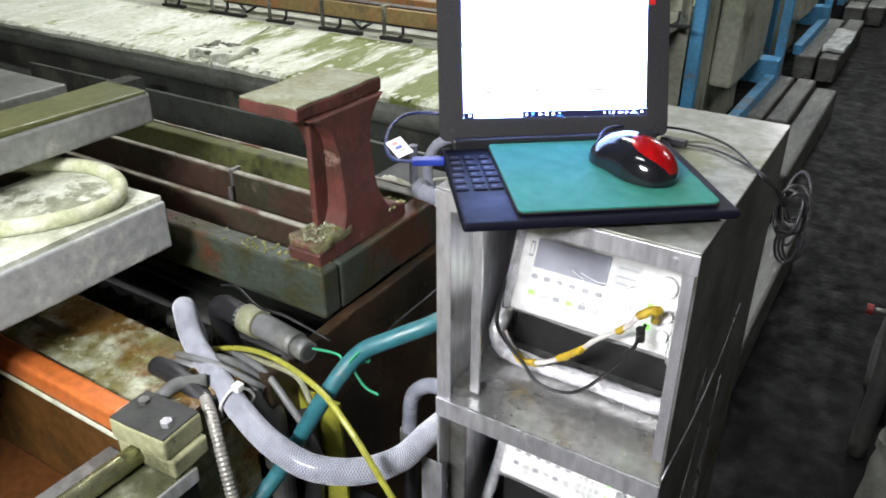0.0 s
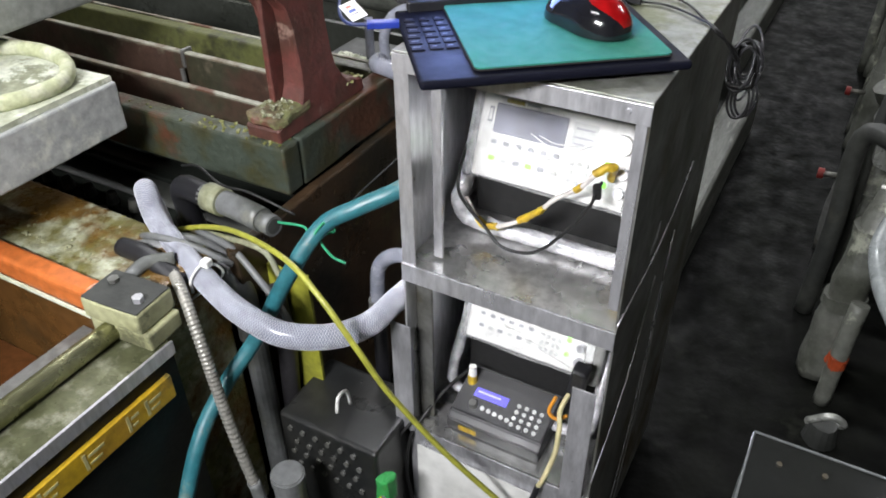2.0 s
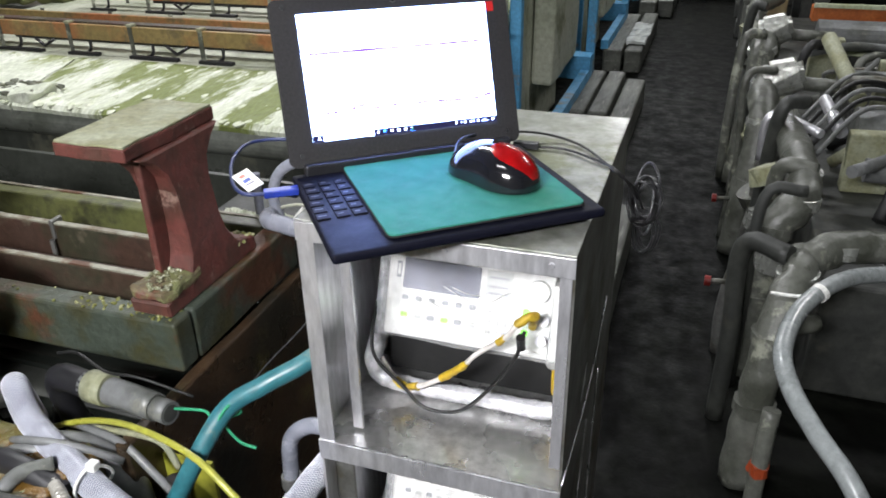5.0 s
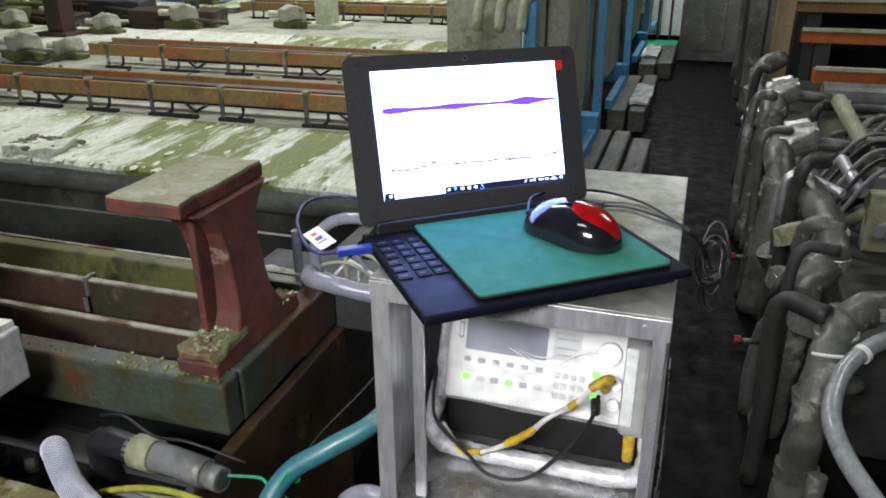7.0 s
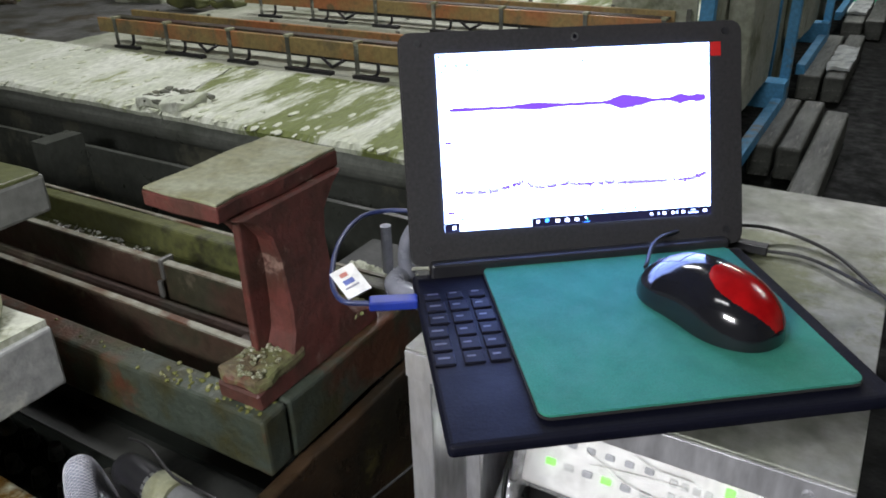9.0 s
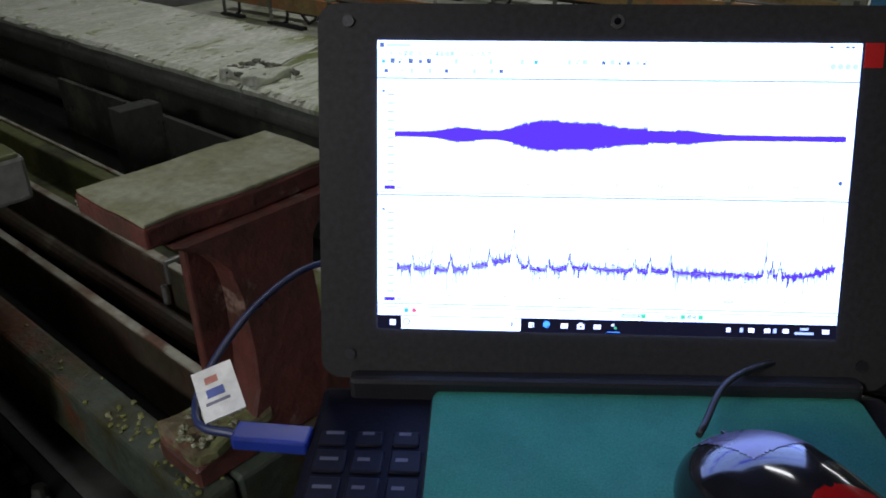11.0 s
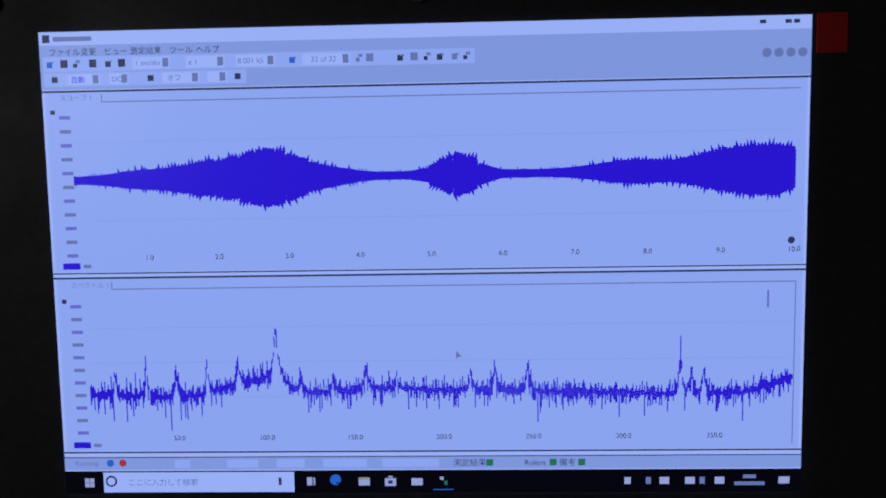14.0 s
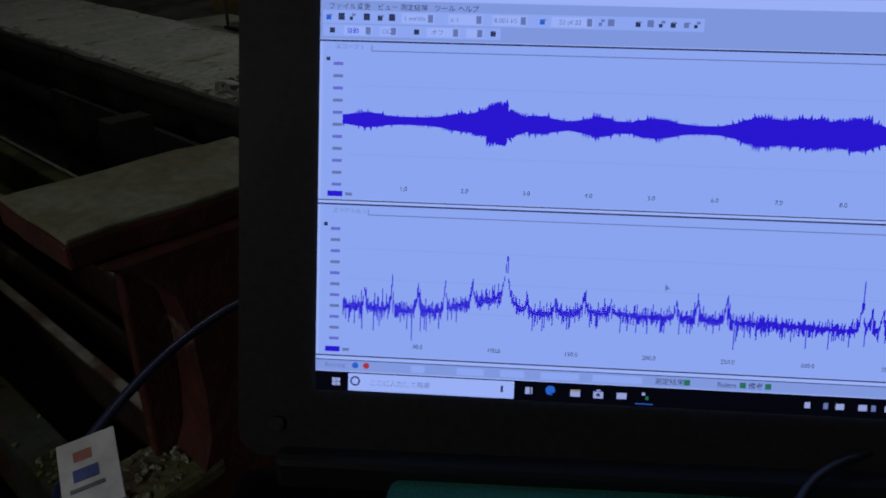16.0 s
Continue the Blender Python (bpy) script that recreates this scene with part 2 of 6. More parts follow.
def rough_up(bm, amount, scale=12.0, cuts=0):
    """Uneven surfaces: splits the faces and pushes the vertices about."""
    if cuts:
        bmesh.ops.subdivide_edges(bm, edges=list(bm.edges), cuts=cuts, use_grid_fill=True)
    for v in bm.verts:
        v.co += amount * noise.noise_vector(v.co * scale)
    return bm


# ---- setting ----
tagged(part("floor", rough_up(box(-9, 6, -5, 24, -0.14, GROUND), 0.0), FLOOR), "wet stained concrete factory floor, darkened for the aisle's shade", "floor", kind="structure")
# The ceiling is never in view; added only for reflections and light.
tagged(part("ceiling", box(-9, 6, -5, 24, 4.6, 4.7), DARK), "dark ceiling out of view, added for reflections and light", "ceiling", kind="structure")
for wname, b in (("wall_north", (-9, 6, 24, 24.2)), ("wall_south", (-9, 6, -5.2, -5)), ("wall_west", (-9.2, -9, -5, 24)), ("wall_east", (6, 6.2, -5, 24))):
    tagged(part(wname, box(*b, GROUND, 4.6), CREAM), "grimy cream factory wall", "wall", kind="structure")


# ---- the rack that carries the instruments ----
CX0, CX1, CD, CT = -0.162, 0.158, 0.464, 0.95


def build_cart():
    c = thing("instrument_rack", "narrow stainless steel shelf cabinet with three open compartments", "rack")
    part("top", box(CX0, CX1, 0.0, CD, CT - 0.003, CT, 0.001), STEEL_TOP, c, "stained dull steel top sheet")
    part("top_lip", box(CX0, CX1, -0.0015, 0.0015, CT - 0.026, CT - 0.003, 0.0006), STEEL, c)
    part("side_panel", box(CX0, CX0 + 0.003, 0.0015, CD, 0.02, CT - 0.003), STEEL, c)
    # Right sheet gets darker steel than the left to paint its dark reflection.
    part("side_panel", box(CX1 - 0.003, CX1, 0.0015, CD, 0.02, CT - 0.003), STEEL_DARK, c, "side sheet in darker steel, painting its dark reflections")
    # Dark material puts the compartments' inner shade into the back sheet's colour.
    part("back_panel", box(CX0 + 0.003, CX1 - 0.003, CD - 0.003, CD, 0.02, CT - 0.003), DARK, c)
    part("front_flange", box(CX0 + 0.003, CX0 + 0.022, 0.0, 0.003, 0.64, CT - 0.026, 0.0006), STEEL, c)
    part("door_stop", box(CX0 + 0.036, CX0 + 0.05, 0.03, 0.036, 0.645, CT - 0.03, 0.001), STEEL, c)
    part("front_flange", box(CX1 - 0.016, CX1 - 0.003, 0.0, 0.003, 0.675, CT - 0.026, 0.0006), STEEL, c)
    for z in (0.64, 0.305):
        part("shelf", box(CX0 + 0.003, CX1 - 0.003, 0.003, CD - 0.003, z - 0.003, z), STEEL_SHELF, c)
        part("shelf_lip", box(CX0, CX1, -0.003, 0.0, z - 0.028 if z > 0.5 else z - 0.012, z + 0.002, 0.0008), STEEL, c)
    part("corner_plate", box(-0.186, -0.15, -0.006, -0.0035, 0.30, 0.528, 0.0008), STEEL, c, "bright steel corner plate")
    part("corner_plate", box(0.112, 0.147, -0.006, -0.0035, 0.30, 0.53, 0.0008), STEEL, c, "bright steel corner plate")
    part("front_panel", box(CX0 + 0.003, CX1 - 0.003, 0.0, 0.003, 0.02, 0.293), STEEL, c)
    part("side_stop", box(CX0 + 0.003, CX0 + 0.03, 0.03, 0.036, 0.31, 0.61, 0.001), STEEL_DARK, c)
    for x in (CX0 + 0.02, CX1 - 0.02):
        for y in (0.03, CD - 0.03):
            part("foot", cyl(0.014, 0.022, pose(x, y, -0.0005), 16), BLACK, c)
    for x, z in ((CX1 - 0.025, CT - 0.013), (CX1 - 0.14, CT - 0.013)):
        part("rivet", cyl(0.0035, 0.0022, pose(x, -0.0014, z, 90), 12, 0.0025), STEEL, c)
    return c


build_cart()

# ---- laptop ----
LAP = pose(-0.082, 0.165, 0.95, 0, 0, 38.4)
LIDTILT = -18.9


def corners(w, d, r, cx=0.0, cy=0.0):
    pts = []
    for x, y, a0 in ((w / 2 - r, d / 2 - r, 0), (-w / 2 + r, d / 2 - r, 90), (-w / 2 + r, -d / 2 + r, 180), (w / 2 - r, -d / 2 + r, 270)):
        pts += [(cx + x + r * math.cos(radians(a0 + k * 15)), cy + y + r * math.sin(radians(a0 + k * 15))) for k in range(7)]
    return pts


def rounded(w, d, r, z0, z1):
    return prism(corners(w, d, r), "z", z0, z1)


def build_laptop():
    lap = thing("laptop", "open black netbook with a navy keyboard deck and lit screen", "laptop", LAP)
    part("base", box(-0.151, 0.151, -0.222, 0.004, 0.0075, 0.018, 0.004, 3), NAVY, lap, "navy blue keyboard deck")
    part("bottom", box(-0.140, 0.140, -0.205, -0.01, 0.0, 0.0085, 0.002), BLACK, lap)
    part("hinge_cover", box(-0.135, 0.135, -0.007, 0.010, 0.012, 0.031, 0.003), BLACK, lap)
    lid_ = part("lid", prism(corners(0.302, 0.197, 0.010, 0.0, 0.0965), "y", 0.0, 0.008, 0.0012), BEZEL, lap, "dark grey screen bezel", pose(0, 0.0, 0.027, LIDTILT, 0.7))
    for x in (-0.12, 0.07):
        part("hinge", cyl(0.0085, 0.05, pose(x, 0.003, 0.019, 0, 90), 14), BLACK, lap)
    # keys that the pad leaves free
    for row in range(6):
        for col in range(3):
            w = 0.0155 if row else 0.0135
            x0 = -0.145 + col * 0.0185 - (0.003 if row > 2 and col == 0 else 0)
            y0 = -0.045 - row * 0.0185
            k = part("key", box(x0, x0 + w, y0, y0 + (0.015 if row else 0.010), 0.0178, 0.0198, 0.001), KEY, lap)
            part("legend", box(x0 + 0.003, x0 + 0.003 + (0.006 if col else 0.009), y0 + 0.007, y0 + 0.0092, 0.0197, 0.01995), LEGEND, k)
    part("camera_lens", cyl(0.0035, 0.0008, pose(0.0, -0.0005, 0.1865, 90), 20), mat("lens_ring", (0.06, 0.06, 0.06), 0.3), lid_)
    part("lens", cyl(0.0018, 0.001, pose(0.0, -0.0006, 0.1865, 90), 16), mat("lens_glass", (0.005, 0.005, 0.008), 0.05), lid_)
    part("sticker", box(0.122, 0.131, -0.0006, 0.0004, 0.165, 0.177), mat("red_sticker", (0.42, 0.012, 0.012), 0.5), lid_, "small red sticker beside the screen")
    for x in (-0.135, 0.135):
        part("bumper", cyl(0.003, 0.0012, pose(x, -0.0002, 0.186, 90), 12), BLACK, lid_)
        part("bumper", cyl(0.003, 0.0012, pose(x, -0.0002, 0.012, 90), 12), BLACK, lid_)
    return lap, lid_


laptop, lid = build_laptop()


def build_pad():
    p = thing("mouse_pad", "green cloth mouse pad lying on the laptop keyboard", "mouse pad", LAP @ pose(0.0215, -0.107, 0.0195))
    part("cloth", rounded(0.222, 0.204, 0.008, 0.0017, 0.0035), PAD, p)
    part("backing", rounded(0.224, 0.206, 0.009, 0.0, 0.0017), PADEDGE, p, "black foam backing")


build_pad()


# ---- what the screen shows ----
GLOW = 20.7


def glow(name, color, k=1.0):
    return mat(name, (0.008, 0.008, 0.008), 0.3, spec=0.2, emit=color, power=GLOW * k)


UI_WHITE = glow("display_white", (0.33, 0.45, 0.97))
UI_PANEL = glow("display_panel", (0.27, 0.39, 0.91))
UI_BAR = glow("display_toolbar", (0.22, 0.32, 0.75))
UI_LINE = glow("display_line", (0.025, 0.035, 0.10))
UI_GREY = glow("display_grey", (0.13, 0.18, 0.44))
UI_BLUE = glow("display_trace", (0.022, 0.008, 0.66))
UI_PALE = glow("display_pale_trace", (0.13, 0.15, 0.62))
UI_BLACK = glow("display_black", (0.001, 0.001, 0.004))
UI_EDGE = glow("display_icon_blue", (0.02, 0.12, 0.6))
UI_ICON = glow("display_icon_white", (0.3, 0.36, 0.7))
UI_RED = glow("display_icon_red", (0.4, 0.03, 0.05))
UI_GREEN = glow("display_icon_green", (0.02, 0.16, 0.1))
SW, SH = 0.240, 0.150
screen = part("screen", box(-SW / 2, SW / 2, -0.0012, 0.0005, 0.0265, 0.0265 + SH), UI_WHITE, lid, "lit display of a measuring program with two graphs")


def uv(u, v):
    """A place on the display: u from its left and v from its top, in metres."""
    return -SW / 2 + u, 0.0265 + SH - v


def spread(u):
    return u * 1.024 if u < 0.2345 else u


def patch(name, u0, u1, v0, v1, material, layer=1, label=""):
    x0, z1 = uv(spread(u0), v0)
    x1, z0 = uv(spread(u1), v1)
    y = -0.0012 - 0.00008 * layer
    return part(name, box(x0, x1, y, y + 0.00006, z0, z1), material, screen, label)


def text(name, words, u, v, size, material=None, layer=3, align="LEFT"):
    data = bpy.data.curves.new(name, "FONT")
    data.body, data.size, data.align_x = words, size, align
    tmp = bpy.data.objects.new(name, data)
    me = bpy.data.meshes.new_from_object(tmp)
    bpy.data.objects.remove(tmp)
    me.materials.clear()
    me.materials.append(material or UI_GREY)
    ob = new(name, me)
    ob.parent = screen
    x, z = uv(spread(u), v)
    ob.matrix_basis = pose(x, -0.0012 - 0.00008 * layer, z, 90)
    return ob


def build_display():
    patch("menu_strip", 0.0, SW, 0.0042, 0.0180, UI_BAR)
    patch("toolbar", 0.001, 0.134, 0.0078, 0.0124, UI_PANEL, 2)
    patch("toolbar", 0.001, 0.064, 0.0128, 0.0170, UI_PANEL, 2)
    patch("rule", 0.0, SW, 0.0183, 0.0189, UI_LINE, 2)
    patch("scope_panel", 0.001, SW - 0.001, 0.0189, 0.0762, UI_PANEL)
    patch("rule", 0.0, SW, 0.0764, 0.0768, UI_LINE, 2)
    patch("rule", 0.0, SW, 0.0778, 0.0784, UI_LINE, 2)
    patch("spectrum_panel", 0.001, SW - 0.001, 0.0784, 0.1356, UI_PANEL)
    patch("rule", 0.0, SW, 0.1358, 0.1363, UI_LINE, 2)
    patch("status_strip", 0.0, SW, 0.1378, 0.1420, UI_BAR, 1)
    patch("rule", 0.0, SW, 0.1376, 0.1379, UI_LINE, 2)
    for v in (0.0218, 0.0816):
        patch("tab_line", 0.0185, SW - 0.003, v, v + 0.00035, UI_GREY, 2)
        patch("tab_edge", 0.0185, 0.0188, v - 0.0022, v, UI_GREY, 2)
    for v in (0.0345, 0.0470, 0.0595, 0.0945, 0.1060, 0.1175):
        patch("grid_line", 0.011, SW - 0.005, v, v + 0.00015, UI_BAR, 2)
    patch("panel_edge", SW - 0.0032, SW - 0.0029, 0.0816, 0.1340, UI_GREY, 2)
    # taskbar
    patch("taskbar", 0.0, SW, 0.1424, SH, UI_BLACK, 2, "black taskbar with icons")
    patch("search_field", 0.0125, 0.0745, 0.1428, SH - 0.0004, UI_WHITE, 3)
    text("search_words", "ここに入力して検索", 0.0205, 0.1471, 0.0026, UI_GREY, 4)
    tube_ring = cyl(0.0019, 0.00006, pose(0, 0, 0, 90), 24)
    x, z = uv(0.0155, 0.1457)
    part("search_ring", tube_ring, UI_LINE, screen, "", pose(x, -0.00156, z))
    part("search_ring_inner", cyl(0.0013, 0.00006, pose(0, 0, 0, 90), 24), UI_WHITE, screen, "", pose(x, -0.00164, z))
    patch("microphone", 0.0695, 0.0704, 0.1447, 0.1472, UI_LINE, 4)
    for du in (0, 0.0016):
        for dv in (0, 0.0016):
            patch("start_icon", 0.0064 + du, 0.0078 + du, 0.1448 + dv, 0.1462 + dv, UI_ICON, 3)
    patch("task_view_icon", 0.0786, 0.0803, 0.1447, 0.1474, UI_ICON, 3)
    patch("task_view_icon", 0.0807, 0.0812, 0.1447, 0.1474, UI_ICON, 3)
    x, z = uv(0.0899, 0.1455)
    part("browser_icon", cyl(0.0018, 0.00006, pose(0, 0, 0, 90), 20), UI_EDGE, screen, "", pose(x, -0.00145, z))
    patch("browser_icon_gap", 0.0880, 0.0902, 0.1464, 0.1468, UI_BLACK, 4)
    patch("folder_icon", 0.0952, 0.0988, 0.1448, 0.1475, UI_ICON, 3)
    patch("folder_icon_tab", 0.0952, 0.0988, 0.1448, 0.1455, glow("display_icon_tan", (0.3, 0.26, 0.2)), 4)
    patch("bag_icon", 0.1036, 0.1072, 0.1451, 0.1477, UI_ICON, 3)
    patch("bag_icon_handle", 0.1047, 0.1061, 0.1443, 0.1449, UI_ICON, 3)
    patch("bag_icon_mark", 0.1047, 0.1061, 0.1458, 0.1469, UI_LINE, 4)
    patch("mail_icon", 0.1121, 0.1157, 0.1451, 0.1475, UI_ICON, 3)
    patch("program_icon", 0.1212, 0.1224, 0.1446, 0.1457, UI_ICON, 3)
    patch("program_icon", 0.1226, 0.1236, 0.1460, 0.1473, UI_GREEN, 3)
    patch("active_mark", 0.1190, 0.1255, 0.1488, 0.1491, UI_EDGE, 3)
    for u, w in ((0.1795, 0.002), (0.1862, 0.0016), (0.1905, 0.003), (0.1985, 0.003), (0.2030, 0.0016), (0.2077, 0.003), (0.2275, 0.0034)):
        patch("tray_icon", u, u + w, 0.1450, 0.1473, UI_GREY if w < 0.002 else UI_ICON, 3)
    patch("clock_mark", 0.2165, 0.2205, 0.1443, 0.1455, UI_GREY, 3)
    patch("date_mark", 0.2138, 0.2232, 0.1466, 0.1478, UI_GREY, 3)
    # title, menus, tools
    patch("title_mark", 0.0045, 0.0165, 0.0016, 0.0030, UI_GREY, 3)
    patch("title_icon", 0.0012, 0.0034, 0.0010, 0.0034, UI_LINE, 3)
    for words, u in (("ファイル", 0.003), ("変更", 0.0130), ("ビュー", 0.0203), ("測定結果", 0.0284), ("ツール", 0.0405), ("ヘルプ", 0.0488)):
        text("menu_word", words, u, 0.0073, 0.0025, UI_LINE)
    for u, col in ((0.0022, UI_EDGE), (0.0065, UI_LINE), (0.0105, UI_LINE), (0.0155, UI_LINE), (0.0205, UI_LINE), (0.0245, UI_LINE), (0.0775, UI_EDGE), (0.0978, UI_GREY), (0.1010, UI_GREY),
                   (0.1105, UI_LINE), (0.1145, UI_GREY), (0.1185, UI_LINE), (0.1225, UI_LINE), (0.1270, UI_GREY), (0.1305, UI_LINE)):
        k = int(u * 10000) % 3
        patch("tool_icon", u, u + 0.0012 + 0.0005 * k, 0.0100 - 0.0006 * k, 0.0112, col, 4)
        patch("tool_icon", u + 0.0008, u + 0.0021, 0.0089 + 0.0004 * k, 0.0098, UI_GREY, 4)
    for u0, u1 in ((0.029, 0.0405), (0.0455, 0.0575), (0.061, 0.073), (0.0815, 0.096)):
        patch("field", u0, u1, 0.0084, 0.0119, UI_WHITE, 3)
        patch("field_arrow", u1 - 0.0022, u1 - 0.0004, 0.0088, 0.0115, UI_GREY, 4)
    for words, u in (("1 ms/div", 0.0297), ("x 1", 0.0463), ("8.001 kS", 0.0615), ("32 of 32", 0.084)):
        text("field_words", words, u, 0.0110, 0.0024, UI_GREY, 5)
    for u0, u1 in ((0.0085, 0.0185), (0.0215, 0.0275), (0.038, 0.0495), (0.052, 0.058)):
        patch("field", u0, u1, 0.0133, 0.0165, UI_WHITE, 3)
        patch("field_arrow", u1 - 0.0022, u1 - 0.0004, 0.0136, 0.0162, UI_GREY, 4)
    for words, u, col in (("自動", 0.0095, UI_BLUE), ("DC", 0.0222, UI_PALE), ("オフ", 0.0395, UI_GREY)):
        text("field_words", words, u, 0.0158, 0.0023, col, 5)
    for u in (0.0035, 0.0335, 0.0605):
        patch("tool_icon", u, u + 0.0018, 0.0140, 0.0158, UI_LINE, 4)
    for u in (0.2190, 0.2265, 0.2345):
        patch("window_button", u, u + 0.0018, 0.0013, 0.0024, UI_LINE, 3)
    # maker's mark, drawn as a row of plain discs
    for k in range(4):
        x, z = uv(0.2265 + k * 0.0036, 0.0112)
        part("maker_mark", cyl(0.0014, 0.00006, pose(0, 0, 0, 90), 18), UI_GREY, screen, "", pose(x, -0.00152, z))
    patch("maker_line", 0.2215, 0.2300, 0.0142, 0.0145, UI_BAR, 3)
    # axes
    for k in range(1, 11):
        text("axis_number", "%d.0" % k, (0.0093 + k * 0.02268) / 1.024 if k < 10 else 0.2361, 0.0724, 0.0023, UI_LINE, 3, "CENTER")
    for k in range(1, 8):
        text("axis_number", "%.1f" % (50 * k), (0.0101 + k * 0.0289) / 1.024, 0.1320, 0.0023, UI_LINE, 3, "CENTER")
    for v0, n, dv in ((0.0262, 11, 0.0044), (0.0868, 11, 0.0042)):
        for k in range(n):
            patch("axis_mark", 0.0050, 0.0085, v0 + k * dv, v0 + k * dv + 0.0011, UI_PALE if k % 2 == 0 else UI_GREY, 3)
    for v in (0.0742, 0.1335):
        patch("unit_tab", 0.0035, 0.0090, v - 0.0010, v + 0.0010, UI_BLUE, 3)
        patch("unit_mark", 0.0100, 0.0125, v - 0.0005, v + 0.0006, UI_GREY, 3)
    for v in (0.0250, 0.0856):
        patch("axis_handle", 0.0024, 0.0038, v - 0.0006, v + 0.0007, UI_LINE, 3)
    x, z = uv(0.2352, 0.0688)
    part("axis_handle", cyl(0.0011, 0.00006, pose(0, 0, 0, 90), 16), UI_LINE, screen, "", pose(x, -0.00145, z))
    text("tab_words", "スコープ 1", 0.0055, 0.0214, 0.0022, UI_GREY)
    text("tab_words", "スペクトル 1", 0.0055, 0.0812, 0.0022, UI_GREY)
    # status strip
    text("status_words", "Running", 0.0035, 0.1405, 0.0024, UI_GREY)
    for u, col in ((0.0140, UI_EDGE), (0.0178, UI_RED)):
        x, z = uv(u * 1.1, 0.1396)
        part("status_button", cyl(0.0012, 0.00006, pose(0, 0, 0, 90), 16), col, screen, "", pose(x, -0.00145, z))
    for u0, u1 in ((0.036, 0.041), (0.053, 0.063), (0.069, 0.078), (0.084, 0.098), (0.103, 0.121)):
        patch("status_field", u0, u1, 0.1386, 0.1414, UI_PANEL, 2)
    text("status_words", "測定結果", 0.1255, 0.1409, 0.0027, UI_LINE)
    text("status_words", "Rulers", 0.1480, 0.1409, 0.0027, UI_LINE)
    text("status_words", "備考", 0.1590, 0.1409, 0.0027, UI_LINE)
    for u in (0.1360, 0.1560, 0.1650):
        patch("status_icon", u, u + 0.0022, 0.1388, 0.1410, UI_GREEN, 3)
    # mouse pointer
    pts = [uv(0.1300, 0.1030), uv(0.1300, 0.1056), uv(0.1307, 0.1050), uv(0.1318, 0.1049)]
    part("pointer", prism([(p, -q) for p, q in pts], "z", 0, 0.00006), UI_GREY, screen, "", pose(0, -0.0015, 0, -90))
    patch("marker", 0.2228, 0.2234, 0.0845, 0.0900, UI_PALE, 3)
    # the lower graph: a jagged line with its peaks
    rnd = random.Random(5)
    peaks = [(0.036, 0.008, 1.6), (0.082, 0.011, 0.9), (0.126, 0.009, 1.8), (0.171, 0.011, 1.0), (0.216, 0.008, 1.2), (0.2715, 0.013, 3.2), (0.2715, 0.006, 14), (0.307, 0.006, 1.5), (0.353, 0.006, 1.6), (0.400, 0.007, 3),
             (0.444, 0.005, 2), (0.55, 0.008, 0.7), (0.584, 0.009, 0.7), (0.630, 0.008, 2.5), (0.845, 0.015, 0.8), (0.860, 0.009, 0.7), (0.878, 0.009, 0.9)]
    bm = bmesh.new()
    n = 620
    for i in range(n):
        f = i / (n - 1)
        base = 0.1162 - 0.0045 * math.exp(-((f - 0.23) / 0.05) ** 2) - 0.0012 * math.exp(-((f - 0.42) / 0.06) ** 2) + 0.0008 * math.sin(9 * f) - 0.0045 * max(0, (f - 0.93) / 0.07)
        top = base - sum(h * math.exp(-(abs(f - c) * 760 / max(w, 2.0))) for c, h, w in peaks)
        up, down = abs(rnd.gauss(0, 0.0020)), abs(rnd.gauss(0, 0.0026)) * (2.0 if rnd.random() < 0.06 else 1)
        u = 0.0101 + f * 0.2262
        x0, z1 = uv(u, top - up)
        x1, z0 = uv(u + 0.00034, top + down + 0.0009)
        box(x0, x1, -0.00150, -0.00144, z0, z1, bm=bm)
    part("spectrum_trace", bm, UI_BLUE, screen, "jagged blue spectrum line")


build_display()

